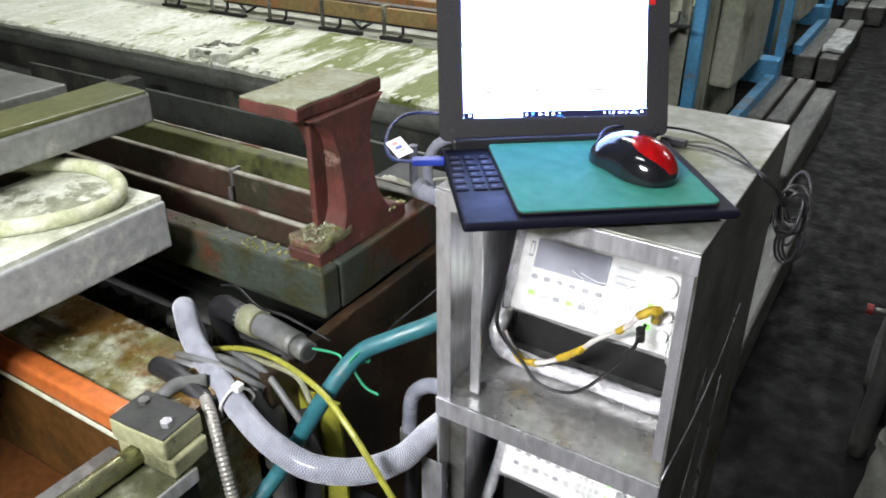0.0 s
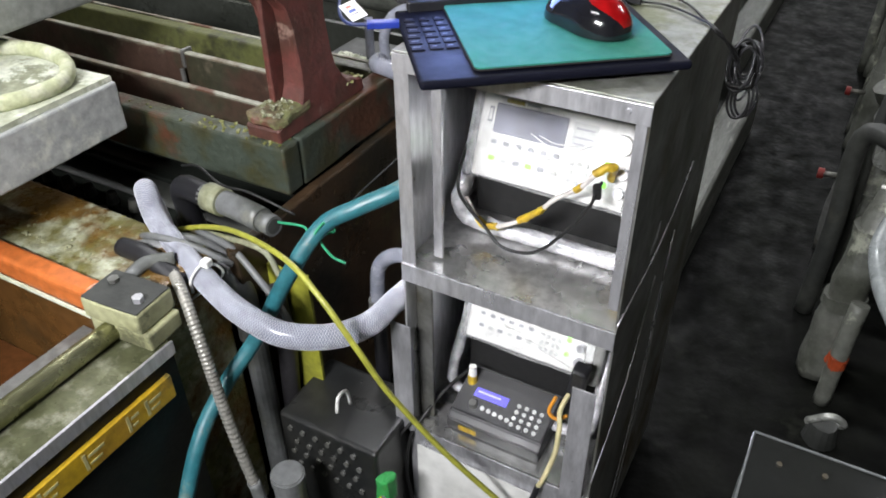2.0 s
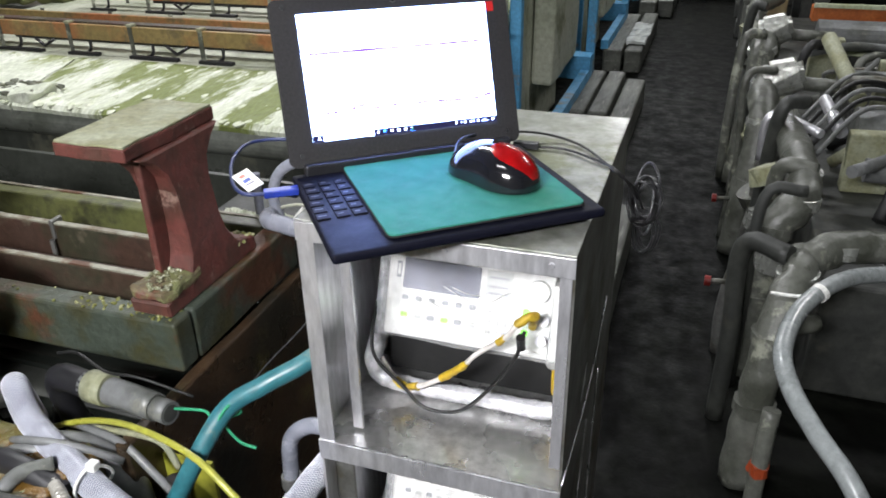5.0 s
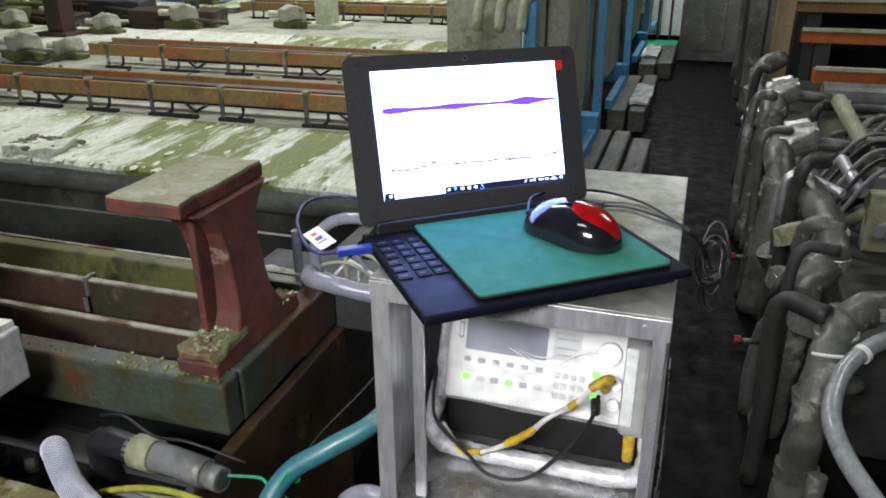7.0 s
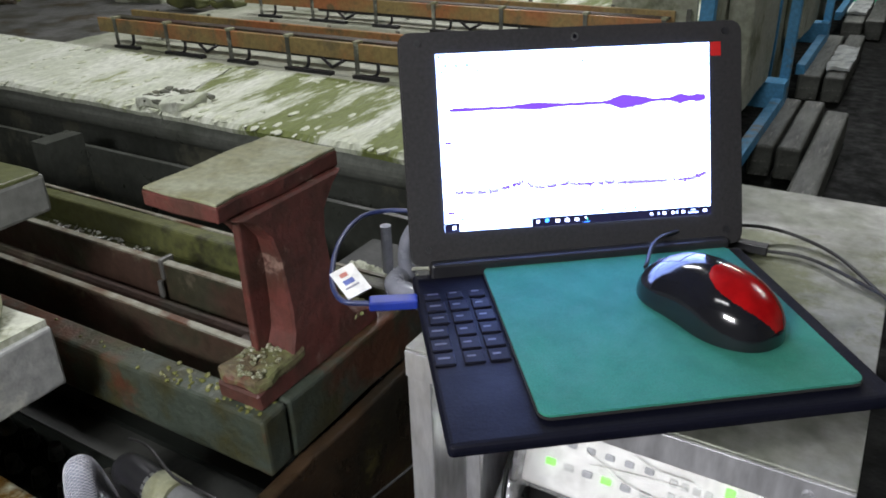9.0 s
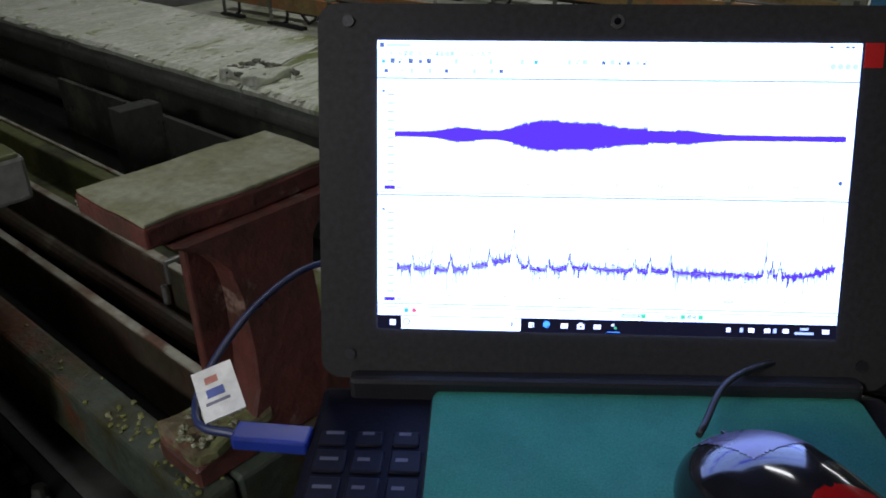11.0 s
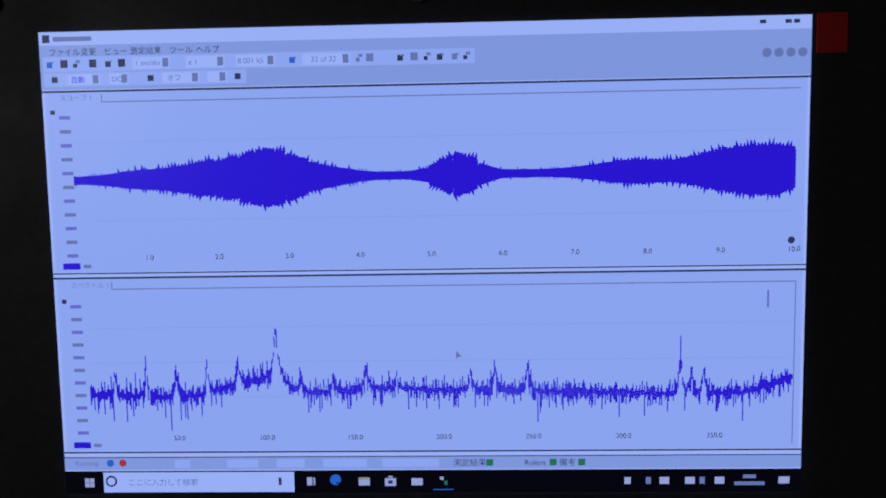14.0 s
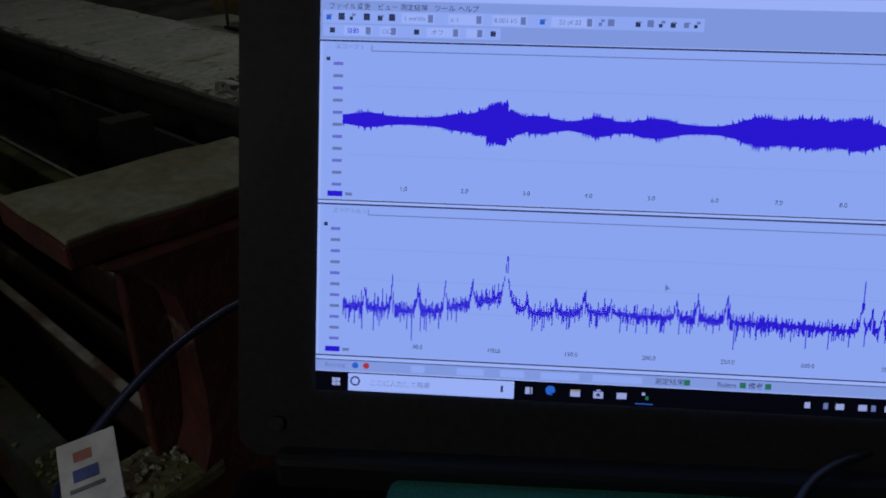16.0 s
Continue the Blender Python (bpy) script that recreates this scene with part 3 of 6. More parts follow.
# The running trace: narrow upright pieces that rise and fall with the signal.
SWELLS = {
    4.6: (1.3, (5, 0.0, 1)),
    5.2: (1.3, (3, 1.5, 1.0)),
    7.3: (2.4, (0.8, 2.4, 1), (4.2, 2.4, 1.2), (8.2, 3.8, 0.9)),
    7.6: (2.3, (1.7, 3.2, 1.2), (4.6, 2.6, 1.4), (7.4, 1.6, 1.0), (10, 5, 0.6)),
    8.0: (2.4, (1.3, 2.6, 0.6), (3.0, 1.8, 0.7), (6, 2.8, 0.7), (8, 2.6, 1.6)),
    8.5: (2.2, (2, 2.0, 1), (6, 2.4, 1), (8, 3.4, 0.6)),
    9.0: (1.1, (0.6, 0.8, 0.5), (3.3, 2.6, 0.8), (6.7, 5.6, 0.5), (7.4, 3, 0.4), (9.0, 4.2, 0.3), (9.7, 3, 0.3)),
    9.2: (1.2, (1.5, 4, 1.0), (3.8, 5, 0.6), (8.2, 3, 0.6), (9.7, 3, 0.4)),
    11.3: (1.4, (1.5, 3, 0.5), (3.3, 7, 0.8), (4.5, 5, 0.7), (6, 4, 1)),
    11.5: (1.8, (1.2, 2.6, 0.6), (2.3, 4.0, 0.8), (3.4, 2, 0.6), (6.0, 5.2, 0.45), (8.3, 4.6, 0.4), (9.2, 5.4, 0.5), (9.9, 5, 0.4)),
    12.0: (1.2, (0.2, 2.4, 0.4), (1.2, 3.4, 0.7), (2.3, 3.6, 0.7), (3.1, 2.2, 0.5), (4.55, 4, 0.16), (6.5, 4.4, 0.25), (7.9, 2.4, 0.7), (9.0, 4.4, 0.6), (10, 7.4, 0.6)),
    12.5: (1.5, (0.5, 1.2, 0.4), (1.5, 3.8, 0.5), (2.3, 4.0, 0.5), (3.2, 4.6, 0.55), (5.6, 2, 0.3), (6.3, 2.8, 0.5), (8.5, 1.2, 0.4), (9.5, 3.4, 0.3), (9.9, 4.2, 0.3)),
    13.0: (2.2, (0, 5, 0.12), (0.6, 2, 0.5), (1.6, 2.2, 0.5), (2.8, 2.4, 0.5), (4.15, 6, 0.4), (5.4, 5.0, 0.4), (6.2, 4.6, 0.5), (7.0, 4.4, 0.4), (9.0, 2.0, 0.8)),
    13.5: (2.4, (0.8, 2, 0.7), (2.3, 3.6, 0.5), (3.0, 4.6, 0.5), (4.8, 5.2, 0.5), (5.7, 5.2, 0.5), (8.0, 7.8, 0.5), (9.0, 5.4, 0.4), (9.7, 7.0, 0.4)),
    14.0: (1.2, (0.9, 2.2, 0.5), (1.8, 4.4, 0.6), (2.8, 8.4, 0.65), (3.7, 1.5, 0.4), (5.4, 6.2, 0.4), (7.8, 3.4, 0.7), (9.0, 5.2, 0.6), (9.8, 6.5, 0.6)),
    14.5: (1.5, (0, 4.2, 0.3), (0.9, 2.6, 0.4), (1.7, 2.4, 0.3), (2.4, 2.6, 0.3), (3.2, 1.4, 0.4), (4.1, 2.6, 0.2), (5.05, 7.4, 0.28), (6.2, 1.4, 0.3), (7.35, 5, 0.3), (8.9, 3.2, 0.4), (9.8, 3.6, 0.3)),
    15.0: (1.5, (0.3, 1.6, 0.4), (1.4, 1.6, 0.3), (2.6, 1.8, 0.4), (3.6, 4.0, 0.3), (4.9, 3.2, 0.4), (5.6, 4.2, 0.4), (6.5, 3.4, 0.3), (7.1, 3.8, 0.5), (8.4, 1.6, 0.3), (9.5, 4.6, 0.3)),
    15.5: (1.5, (0.2, 2.4, 0.3), (0.8, 2.2, 0.3), (2.0, 1.4, 0.3), (3.2, 1.8, 0.3), (4.3, 4.2, 0.45), (5.8, 1.6, 0.3), (7.6, 2.8, 0.3), (8.3, 3.2, 0.3), (10, 4, 0.2)),
    15.8: (1.5, (0.7, 3.6, 0.5), (1.6, 3.6, 0.5), (4.4, 2.6, 0.3), (5.5, 5, 0.4), (6.1, 4, 0.3), (7, 1.4, 0.3), (8.2, 2.8, 0.4)),
    16.0: (1.6, (0.4, 1.8, 0.3), (2.0, 2.6, 0.4), (2.55, 6.2, 0.3), (3.2, 2.4, 0.3), (4.1, 2.8, 0.3), (5, 2.8, 0.4), (6.6, 4.2, 0.4), (7.4, 4.6, 0.5), (8.2, 4.6, 0.4)),
}


def swell(t, at):
    base, *bumps = SWELLS[t]
    return 0.001 * min(11.0, base + sum(h * math.exp(-((at - c) / w) ** 2) for c, h, w in bumps))


COLUMNS, PIECE = 30, 0.0026
TRACE = []


def build_trace():
    wide = 0.2268 / COLUMNS
    meshes = []
    for seed in range(9):
        rnd = random.Random(40 + seed)
        teeth = 7
        pts = [(-0.515 * wide, -PIECE / 2), (0.515 * wide, -PIECE / 2)]
        for k in range(teeth, 0, -1):
            pts += [((-0.515 + 1.03 * k / teeth) * wide, PIECE / 2 - 0.0008 - 0.0010 * rnd.random()), ((-0.515 + 1.03 * (k - 0.35 - 0.3 * rnd.random()) / teeth) * wide, PIECE / 2 + 0.0009 - 0.0018 * rnd.random())]
        if seed > 7:
            pts = [(-0.515 * wide, -PIECE / 2), (0.515 * wide, -PIECE / 2), (0.515 * wide, PIECE / 2), (-0.515 * wide, PIECE / 2)]
        bm = prism(pts, "y", -0.00003, 0.00003)
        me = bpy.data.meshes.new("trace_piece")
        bm.to_mesh(me)
        bm.free()
        me.materials.append(UI_BLUE)
        meshes.append(me)
    for c in range(COLUMNS):
        for side in (1, -1):
            for k in range(5):
                ob = new("trace_piece", meshes[8 if k else (c * 3 + 5 * (side > 0)) % 8])
                ob.parent = screen
                TRACE.append((ob, c, side, k))


build_trace()

# ---- mouse and cables on the rack's top ----
RED = mat("glossy_red", (0.26, 0.004, 0.005), 0.2, coat=0.5, rough_var=0.03)
GLOSS = mat("glossy_black", (0.008, 0.008, 0.01), 0.14, coat=0.5, rough_var=0.03)
CABLE = mat("black_cable", (0.012, 0.012, 0.012), 0.5)


def build_mouse():
    m = thing("mouse", "glossy red and black computer mouse on the green pad", "mouse", pose(0.038, 0.118, 0.973, 0, 0, 152) @ Matrix.Scale(1.05, 4))

    def shell(keep, grow=0.0):
        bm = bmesh.new()
        bmesh.ops.create_uvsphere(bm, u_segments=180, v_segments=110, radius=1)
        for v in bm.verts:
            x, y, z = v.co
            waist = 1 - 0.13 * math.exp(-((x - 0.1) / 0.35) ** 2)
            hump = 1 - 0.28 * max(0, x) ** 1.5
            px = math.copysign(abs(x) ** 0.85, x) * 0.059
            py = math.copysign(abs(y) ** 0.9, y) * 0.0355 * waist
            pz = (math.copysign(abs(z) ** 0.9, z) * 0.040 * hump) if z > 0 else z * 0.004
            v.co = Vector((px, py, max(pz, -0.003) + 0.003)) * (1 + grow)
        cut = [f for f in bm.faces if not keep(f.calc_center_median())]
        bmesh.ops.delete(bm, geom=cut, context="FACES")
        return bm

    oval = lambda c: ((c.x + 0.031 - 0.3 * c.y) / 0.027) ** 2 + ((c.y + 0.002) / 0.021) ** 2
    part("body", shell(lambda c: True), GLOSS, m, "glossy black shell", smooth=True)
    part("red_panel", shell(lambda c: c.z >= 0.015 and oval(c) < 1, 0.004), RED, m, "glossy red panel", smooth=True)
    # Lavender patch stands for the gloss on the mouse's black front.
    part("button_plate", shell(lambda c: c.z >= 0.014 and c.x > 0.020 and c.y < 0.012, 0.006), mat("lavender_sheen", (0.13, 0.12, 0.18), 0.32, 0.3, coat=0.15), m, "lavender patch painting the gloss on the black front", smooth=True)
    part("wheel", cyl(0.008, 0.006, pose(0.030, -0.003, 0.0225, 90), 20), BLACK, m)
    part("button_gap", box(0.018, 0.05, -0.0006, 0.0006, 0.018, 0.0245), BLACK, m)


build_mouse()
c = thing("mouse_cable", "thin black mouse cable with a coiled bundle beside the rack", "cable")
part("cord", tube([(-0.020, 0.148, 0.985), (-0.022, 0.20, 0.990), (0.013, 0.289, 0.972), (0.055, 0.335, 0.958), (0.107, 0.318, 0.953), (0.150, 0.258, 0.953), (0.168, 0.245, 0.945), (0.188, 0.28, 0.915), (0.200, 0.30, 0.88)], 0.0017, 8, 8), CABLE, c)
part("cord", tube([(0.012, 0.275, 0.953), (0.05, 0.292, 0.953), (0.091, 0.295, 0.953), (0.142, 0.262, 0.953), (0.170, 0.248, 0.946), (0.192, 0.285, 0.90)], 0.0017, 8, 8), CABLE, c)
part("plug", box(0.02, 0.055, 0.286, 0.296, 0.951, 0.960, 0.001), BLACK, c, "black plug", None)
rnd = random.Random(3)
# Coil is greyer than the cord to paint its sheen.
SHEENCABLE = mat("cable_sheen_grey", (0.03, 0.03, 0.032), 0.4)
for k in range(7):
    cx, cz, rx_, rz = 0.200 + rnd.uniform(-0.006, 0.008), 0.893 + rnd.uniform(-0.015, 0.01), rnd.uniform(0.012, 0.02), rnd.uniform(0.026, 0.038)
    ring = [(cx + rx_ * math.cos(a), 0.30 + 0.005 * k + 0.008 * math.sin(a * 2 + k), cz + rz * math.sin(a)) for a in (i * 2 * math.pi / 14 for i in range(15))]
    part("loop", tube(ring, 0.002, 4, 6), SHEENCABLE, c)
part("tie", tube([(0.188, 0.295, 0.862), (0.212, 0.30, 0.862), (0.212, 0.335, 0.864), (0.188, 0.335, 0.863), (0.188, 0.296, 0.863)], 0.0025, 4, 6), CABLE, c)
for k in range(3):
    ring = [(0.203 + 0.004 * k + 0.014 * math.cos(a), 0.31 + 0.006 * k, 0.838 + 0.026 * math.sin(a)) for a in (i * 2 * math.pi / 14 for i in range(15))]
    part("loop", tube(ring, 0.002, 4, 6), SHEENCABLE, c)

BLUECABLE = mat("dark_blue_cable", (0.02, 0.03, 0.10), 0.4)
BLUEPLUG = mat("blue_plug", (0.012, 0.03, 0.24), 0.4)
c = thing("usb_cable", "dark blue data cable with a white paper tag", "cable")
part("plug", box(-0.02, 0.02, -0.007, 0.007, -0.004, 0.004, 0.0015), BLUEPLUG, c, "blue plug", pose(-0.192, 0.030, 0.9655, 0, 0, 34))
part("cord", tube([(-0.208, 0.02, 0.965), (-0.232, 0.012, 0.966), (-0.262, 0.038, 0.968), (-0.30, 0.10, 0.968), (-0.313, 0.16, 0.968), (-0.28, 0.19, 0.967), (-0.235, 0.185, 0.965), (-0.19, 0.165, 0.962)], 0.0024, 10, 8), BLUECABLE, c)
t = part("tag", box(-0.0185, 0.0185, -0.0128, 0.0128, -0.0006, 0.0006), WHITE_PLASTIC, c, "white tag with printed marks", pose(-0.233, 0.027, 0.976, 12, 20, -22) @ Matrix.Scale(0.86, 4))
part("print_bar", box(-0.012, -0.007, -0.006, 0.002, 0.0006, 0.0009), mat("tag_red", (0.5, 0.2, 0.16), 0.6), t)
part("print_bar", box(-0.003, 0.003, -0.007, 0.004, 0.0006, 0.0009), mat("tag_blue", (0.1, 0.13, 0.36), 0.6), t)
part("print_bar", box(0.006, 0.008, -0.009, 0.006, 0.0006, 0.0009), mat("tag_ink", (0.2, 0.2, 0.25), 0.6), t)
# ---- instruments ----
CASE = mat("cream_white_case", (0.86, 0.86, 0.84), 0.4, 0, (0.8, 0.8, 0.77), 20, 0.4)
CASEGREY = mat("grey_rubber_corner", (0.19, 0.19, 0.185), 0.5, 0, (0.26, 0.26, 0.25), 14, 0.5)
LCD = mat("grey_lcd", (0.2, 0.21, 0.28), 0.2)
BUTTON = mat("grey_button", (0.32, 0.33, 0.36), 0.5)
BUTTONL = mat("pale_button", (0.6, 0.61, 0.6), 0.5)
GREENLED = mat("green_lit_key", (0.1, 0.4, 0.05), 0.4, emit=(0.22, 1.0, 0.05), power=1.6)
YELLOWTAPE = mat("yellow_tape", (0.55, 0.38, 0.02), 0.5, 0, (0.42, 0.27, 0.03), 60, 0.5, bump=0.4, bump_scale=150)
FILM = mat("clear_film_wrap", (0.72, 0.72, 0.75), 0.16, 0.3, (0.5, 0.5, 0.52), 60, 0.45, bump=1.2, bump_scale=75, rough_var=0.06)
FILM_FLAT = mat("film_on_panel", (0.9, 0.9, 0.9), 0.1, alpha=0.12, bump=0.9, bump_scale=18, rough_var=0.03)
FILM_THIN = mat("thin_clear_film", (0.9, 0.9, 0.9), 0.1, alpha=0.04, bump=0.9, bump_scale=18, rough_var=0.03)
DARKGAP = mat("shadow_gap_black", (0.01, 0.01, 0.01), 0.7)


def build_generator(label, m, taped=True, hz=-0.105, hy=-0.031, hr=0.0095):
    """A bench generator tilted up on its bail handle, in a wrap of clear film; its front face is at y = 0, tilted back."""
    g = thing("signal_generator", label, "instrument", m, "bench generators")
    T = pose(0, 0, 0, -22)
    case = part("case", box(-0.112, 0.112, 0.004, 0.27, 0, 0.104, 0.006, 3), CASE, g, "", T)
    part("front_panel", box(-0.113, 0.113, -0.006, 0.006, -0.002, 0.106, 0.004, 3), CASE, g, "", T)
    for s in (1, -1):
        part("corner_guard", box(*((0.093, 0.124) if s > 0 else (-0.125, -0.113)), -0.013, 0.05, -0.012 if s > 0 else -0.006, 0.112, 0.008, 3), CASEGREY if s > 0 else FILM, g, "grey rubber corner guard" if s > 0 else "film wrapped corner guard", T)
    part("guard_plate", box(0.094, 0.108, -0.0142, -0.0125, 0.0, 0.088, 0.003), BUTTONL, g, "pale film covered plate", T)
    # White threads painted for the glints on the film's creases.
    creases = random.Random(12)
    for k in range(6):
        x0, z0 = creases.uniform(-0.1, 0.03), creases.uniform(0.015, 0.095)
        dx, dz = creases.uniform(0.04, 0.09), creases.uniform(-0.022, 0.022)
        part("film_crease", tube([(x0, -0.0125, z0), (x0 + dx * 0.5, -0.0138, z0 + dz * 0.5 + creases.uniform(-0.006, 0.006)), (min(0.11, x0 + dx), -0.0125, z0 + dz)], 0.0005, 6, 5), WHITE_PLASTIC, g, "", T)
    disp = part("display", box(-0.092, 0.005, -0.008, -0.005, 0.058, 0.096, 0.002), LCD, g, "grey display", T)
    part("display_glass", box(-0.087, 0.0, -0.0086, -0.0079, 0.063, 0.091), mat("lcd_glass", (0.16, 0.17, 0.24), 0.08), disp)
    part("maker_mark", box(-0.08, -0.056, -0.0072, -0.0058, 0.0985, 0.1035), mat("ochre_print", (0.42, 0.33, 0.03), 0.5), g, "", T)
    part("model_mark", box(-0.052, -0.034, -0.0070, -0.0058, 0.0995, 0.1022), BUTTON, g, "", T)
    part("power_mark", box(-0.1015, -0.0955, -0.0066, -0.0058, 0.070, 0.090), BUTTON, g, "", T)
    part("power_key", box(-0.1000, -0.0970, -0.0078, -0.006, 0.073, 0.087), CASE, g, "", T)
    part("knob", cyl(0.0135, 0.014, T @ pose(0.077, -0.005, 0.078, 90), 28, 0.0125, 0.0015), CASE, g, "round white dial", smooth=False)
    for k in range(6):
        part("soft_key", box(-0.092 + k * 0.0172, -0.0835 + k * 0.0172, -0.0085, -0.005, 0.0435, 0.0495, 0.0015), BUTTON, g, "", T)
    for k in range(6):
        lit = k in (0, 3)
        part("mode_key", box(-0.092 + k * 0.0172, -0.0825 + k * 0.0172, -0.0085, -0.005, 0.022, 0.0285, 0.0015), GREENLED if lit and taped else (BUTTONL if k % 2 else BUTTON), g, "", T)
    for r in range(3):
        for k in range(4):
            part("number_key", box(0.016 + k * 0.0095, 0.0225 + k * 0.0095, -0.0082, -0.005, 0.016 + r * 0.012, 0.023 + r * 0.012, 0.0015), BUTTONL, g, "", T)
    part("side_print", box(0.012, 0.044, -0.0068, -0.0058, 0.062, 0.094), BUTTONL, g, "", T)
    for z in (0.085, 0.074, 0.066):
        part("print_line", box(0.016, 0.040, -0.0074, -0.0066, z, z + 0.0025), BUTTON, g, "", T)
    for z in (0.0, 0.024):
        part("output_lamp", box(0.0595, 0.0675, -0.0085, -0.005, 0.022 + z, 0.030 + z * 1.05, 0.002), GREENLED, g, "green lit output key", T)
        part("socket", cyl(0.0065, 0.016, T @ pose(0.086, -0.004, 0.022 + z, 90), 16), STEEL, g)
    # Added black sheet stands for the shade under the tilted case.
    part("under_cover", box(-0.118, 0.118, 0.022, 0.03, hz - 0.004, -0.004, 0.004), DARKGAP, g, "black sheet painting the shade behind the handle")
    # bail handle, folded down under the front, wrapped in film
    bail = tube([(-0.122, 0.045, 0.035), (-0.127, 0.01, -0.02), (-0.128, hy * 0.7, hz + 0.03), (-0.118, hy, hz + 0.008), (-0.09, hy, hz), (0, hy, hz), (0.09, hy, hz), (0.118, hy, hz + 0.008), (0.128, hy * 0.7, hz + 0.03), (0.127, 0.01, -0.02), (0.122, 0.045, 0.035)], hr, 8, 10)
    part("handle", rough_up(bail, 0.0022, 90), FILM, g, "handle wrapped in crinkled clear film")
    part("film", rough_up(box(-0.118, 0.118, -0.0105, -0.0098, -0.004, 0.108), 0.003, 14, 8), FILM_FLAT, g, "loose clear film over the panel", T)
    return g


build_generator("white bench generator wrapped in clear film, tilted on its handle", pose(0.004, 0.142, 0.727) @ Matrix.Scale(1.12, 4), True, -0.0695, -0.011, 0.0112)
build_generator("white bench generator tucked under the upper shelf", pose(-0.006, 0.125, 0.431), False)

c = thing("probe_cable", "white cable bound with yellow tape hanging from the generator", "cable")
P = [(0.088, 0.135, 0.775), (0.096, 0.112, 0.805), (0.080, 0.1, 0.800), (0.061, 0.098, 0.775), (0.026, 0.098, 0.746), (0.004, 0.098, 0.721), (-0.03, 0.100, 0.692), (-0.064, 0.104, 0.671), (-0.09, 0.106, 0.671), (-0.118, 0.115, 0.70)]
part("cord", tube(P, 0.0034, 8, 10), mat("off_white_cable", (0.62, 0.58, 0.55), 0.5), c)
for i, j, r in ((0, 2.2, 0.0056), (3.0, 3.3, 0.0045), (4.7, 5.9, 0.0048), (6.9, 8.2, 0.0054)):
    line = spline(P, 10)[int(i * 10):int(j * 10) + 1]
    part("tape", rough_up(tube(line, r, 1, 10, smooth_line=False), 0.0022, 120), YELLOWTAPE, c, "yellow tape")
part("black_lead", tube([(0.085, 0.105, 0.785), (0.082, 0.09, 0.773), (0.077, 0.09, 0.755), (0.048, 0.09, 0.706), (0.005, 0.088, 0.659), (-0.045, 0.09, 0.65), (-0.077, 0.095, 0.672), (-0.119, 0.1, 0.708), (-0.130, 0.115, 0.735), (-0.135, 0.15, 0.765)], 0.0026, 10, 8), CABLE, c)
part("black_plug", cyl(0.006, 0.02, pose(0.083, 0.098, 0.766, 20), 12), BLACK, c)
part("side_tape", box(0.117, 0.131, 0.128, 0.150, 0.678, 0.722, 0.005), YELLOWTAPE, c, "yellow tape strip")

c = thing("output_lead", "black clipped lead with an orange and cream cord", "cable")
part("clip", rough_up(box(-0.013, 0.013, -0.012, 0.012, -0.04, 0.035, 0.006, 3), 0.002, 80), BLACK, c, "black plug", pose(0.094, 0.09, 0.452, 15, 8))
part("cord", tube([(0.085, 0.075, 0.43), (0.082, 0.05, 0.415), (0.09, 0.03, 0.40), (0.092, 0.015, 0.36), (0.085, -0.004, 0.32), (0.078, -0.012, 0.30)], 0.0042, 8, 8), mat("cream_cord", (0.5, 0.45, 0.25), 0.5), c)
part("loop", tube([(0.07, 0.06, 0.43), (0.064, 0.05, 0.405), (0.078, 0.05, 0.395), (0.092, 0.055, 0.405)], 0.003, 8, 8), mat("orange_cord", (0.6, 0.25, 0.02), 0.5), c)
part("sleeve", tube([(0.079, -0.011, 0.304), (0.075, -0.016, 0.283), (0.072, -0.018, 0.27)], 0.005, 6, 8), BLACK, c)
part("tail", tube([(0.072, -0.018, 0.27), (0.062, -0.02, 0.23), (0.045, -0.015, 0.19), (0.035, -0.012, 0.12), (0.03, -0.01, 0.02)], 0.0032, 8, 8), GREYPIPE, c)


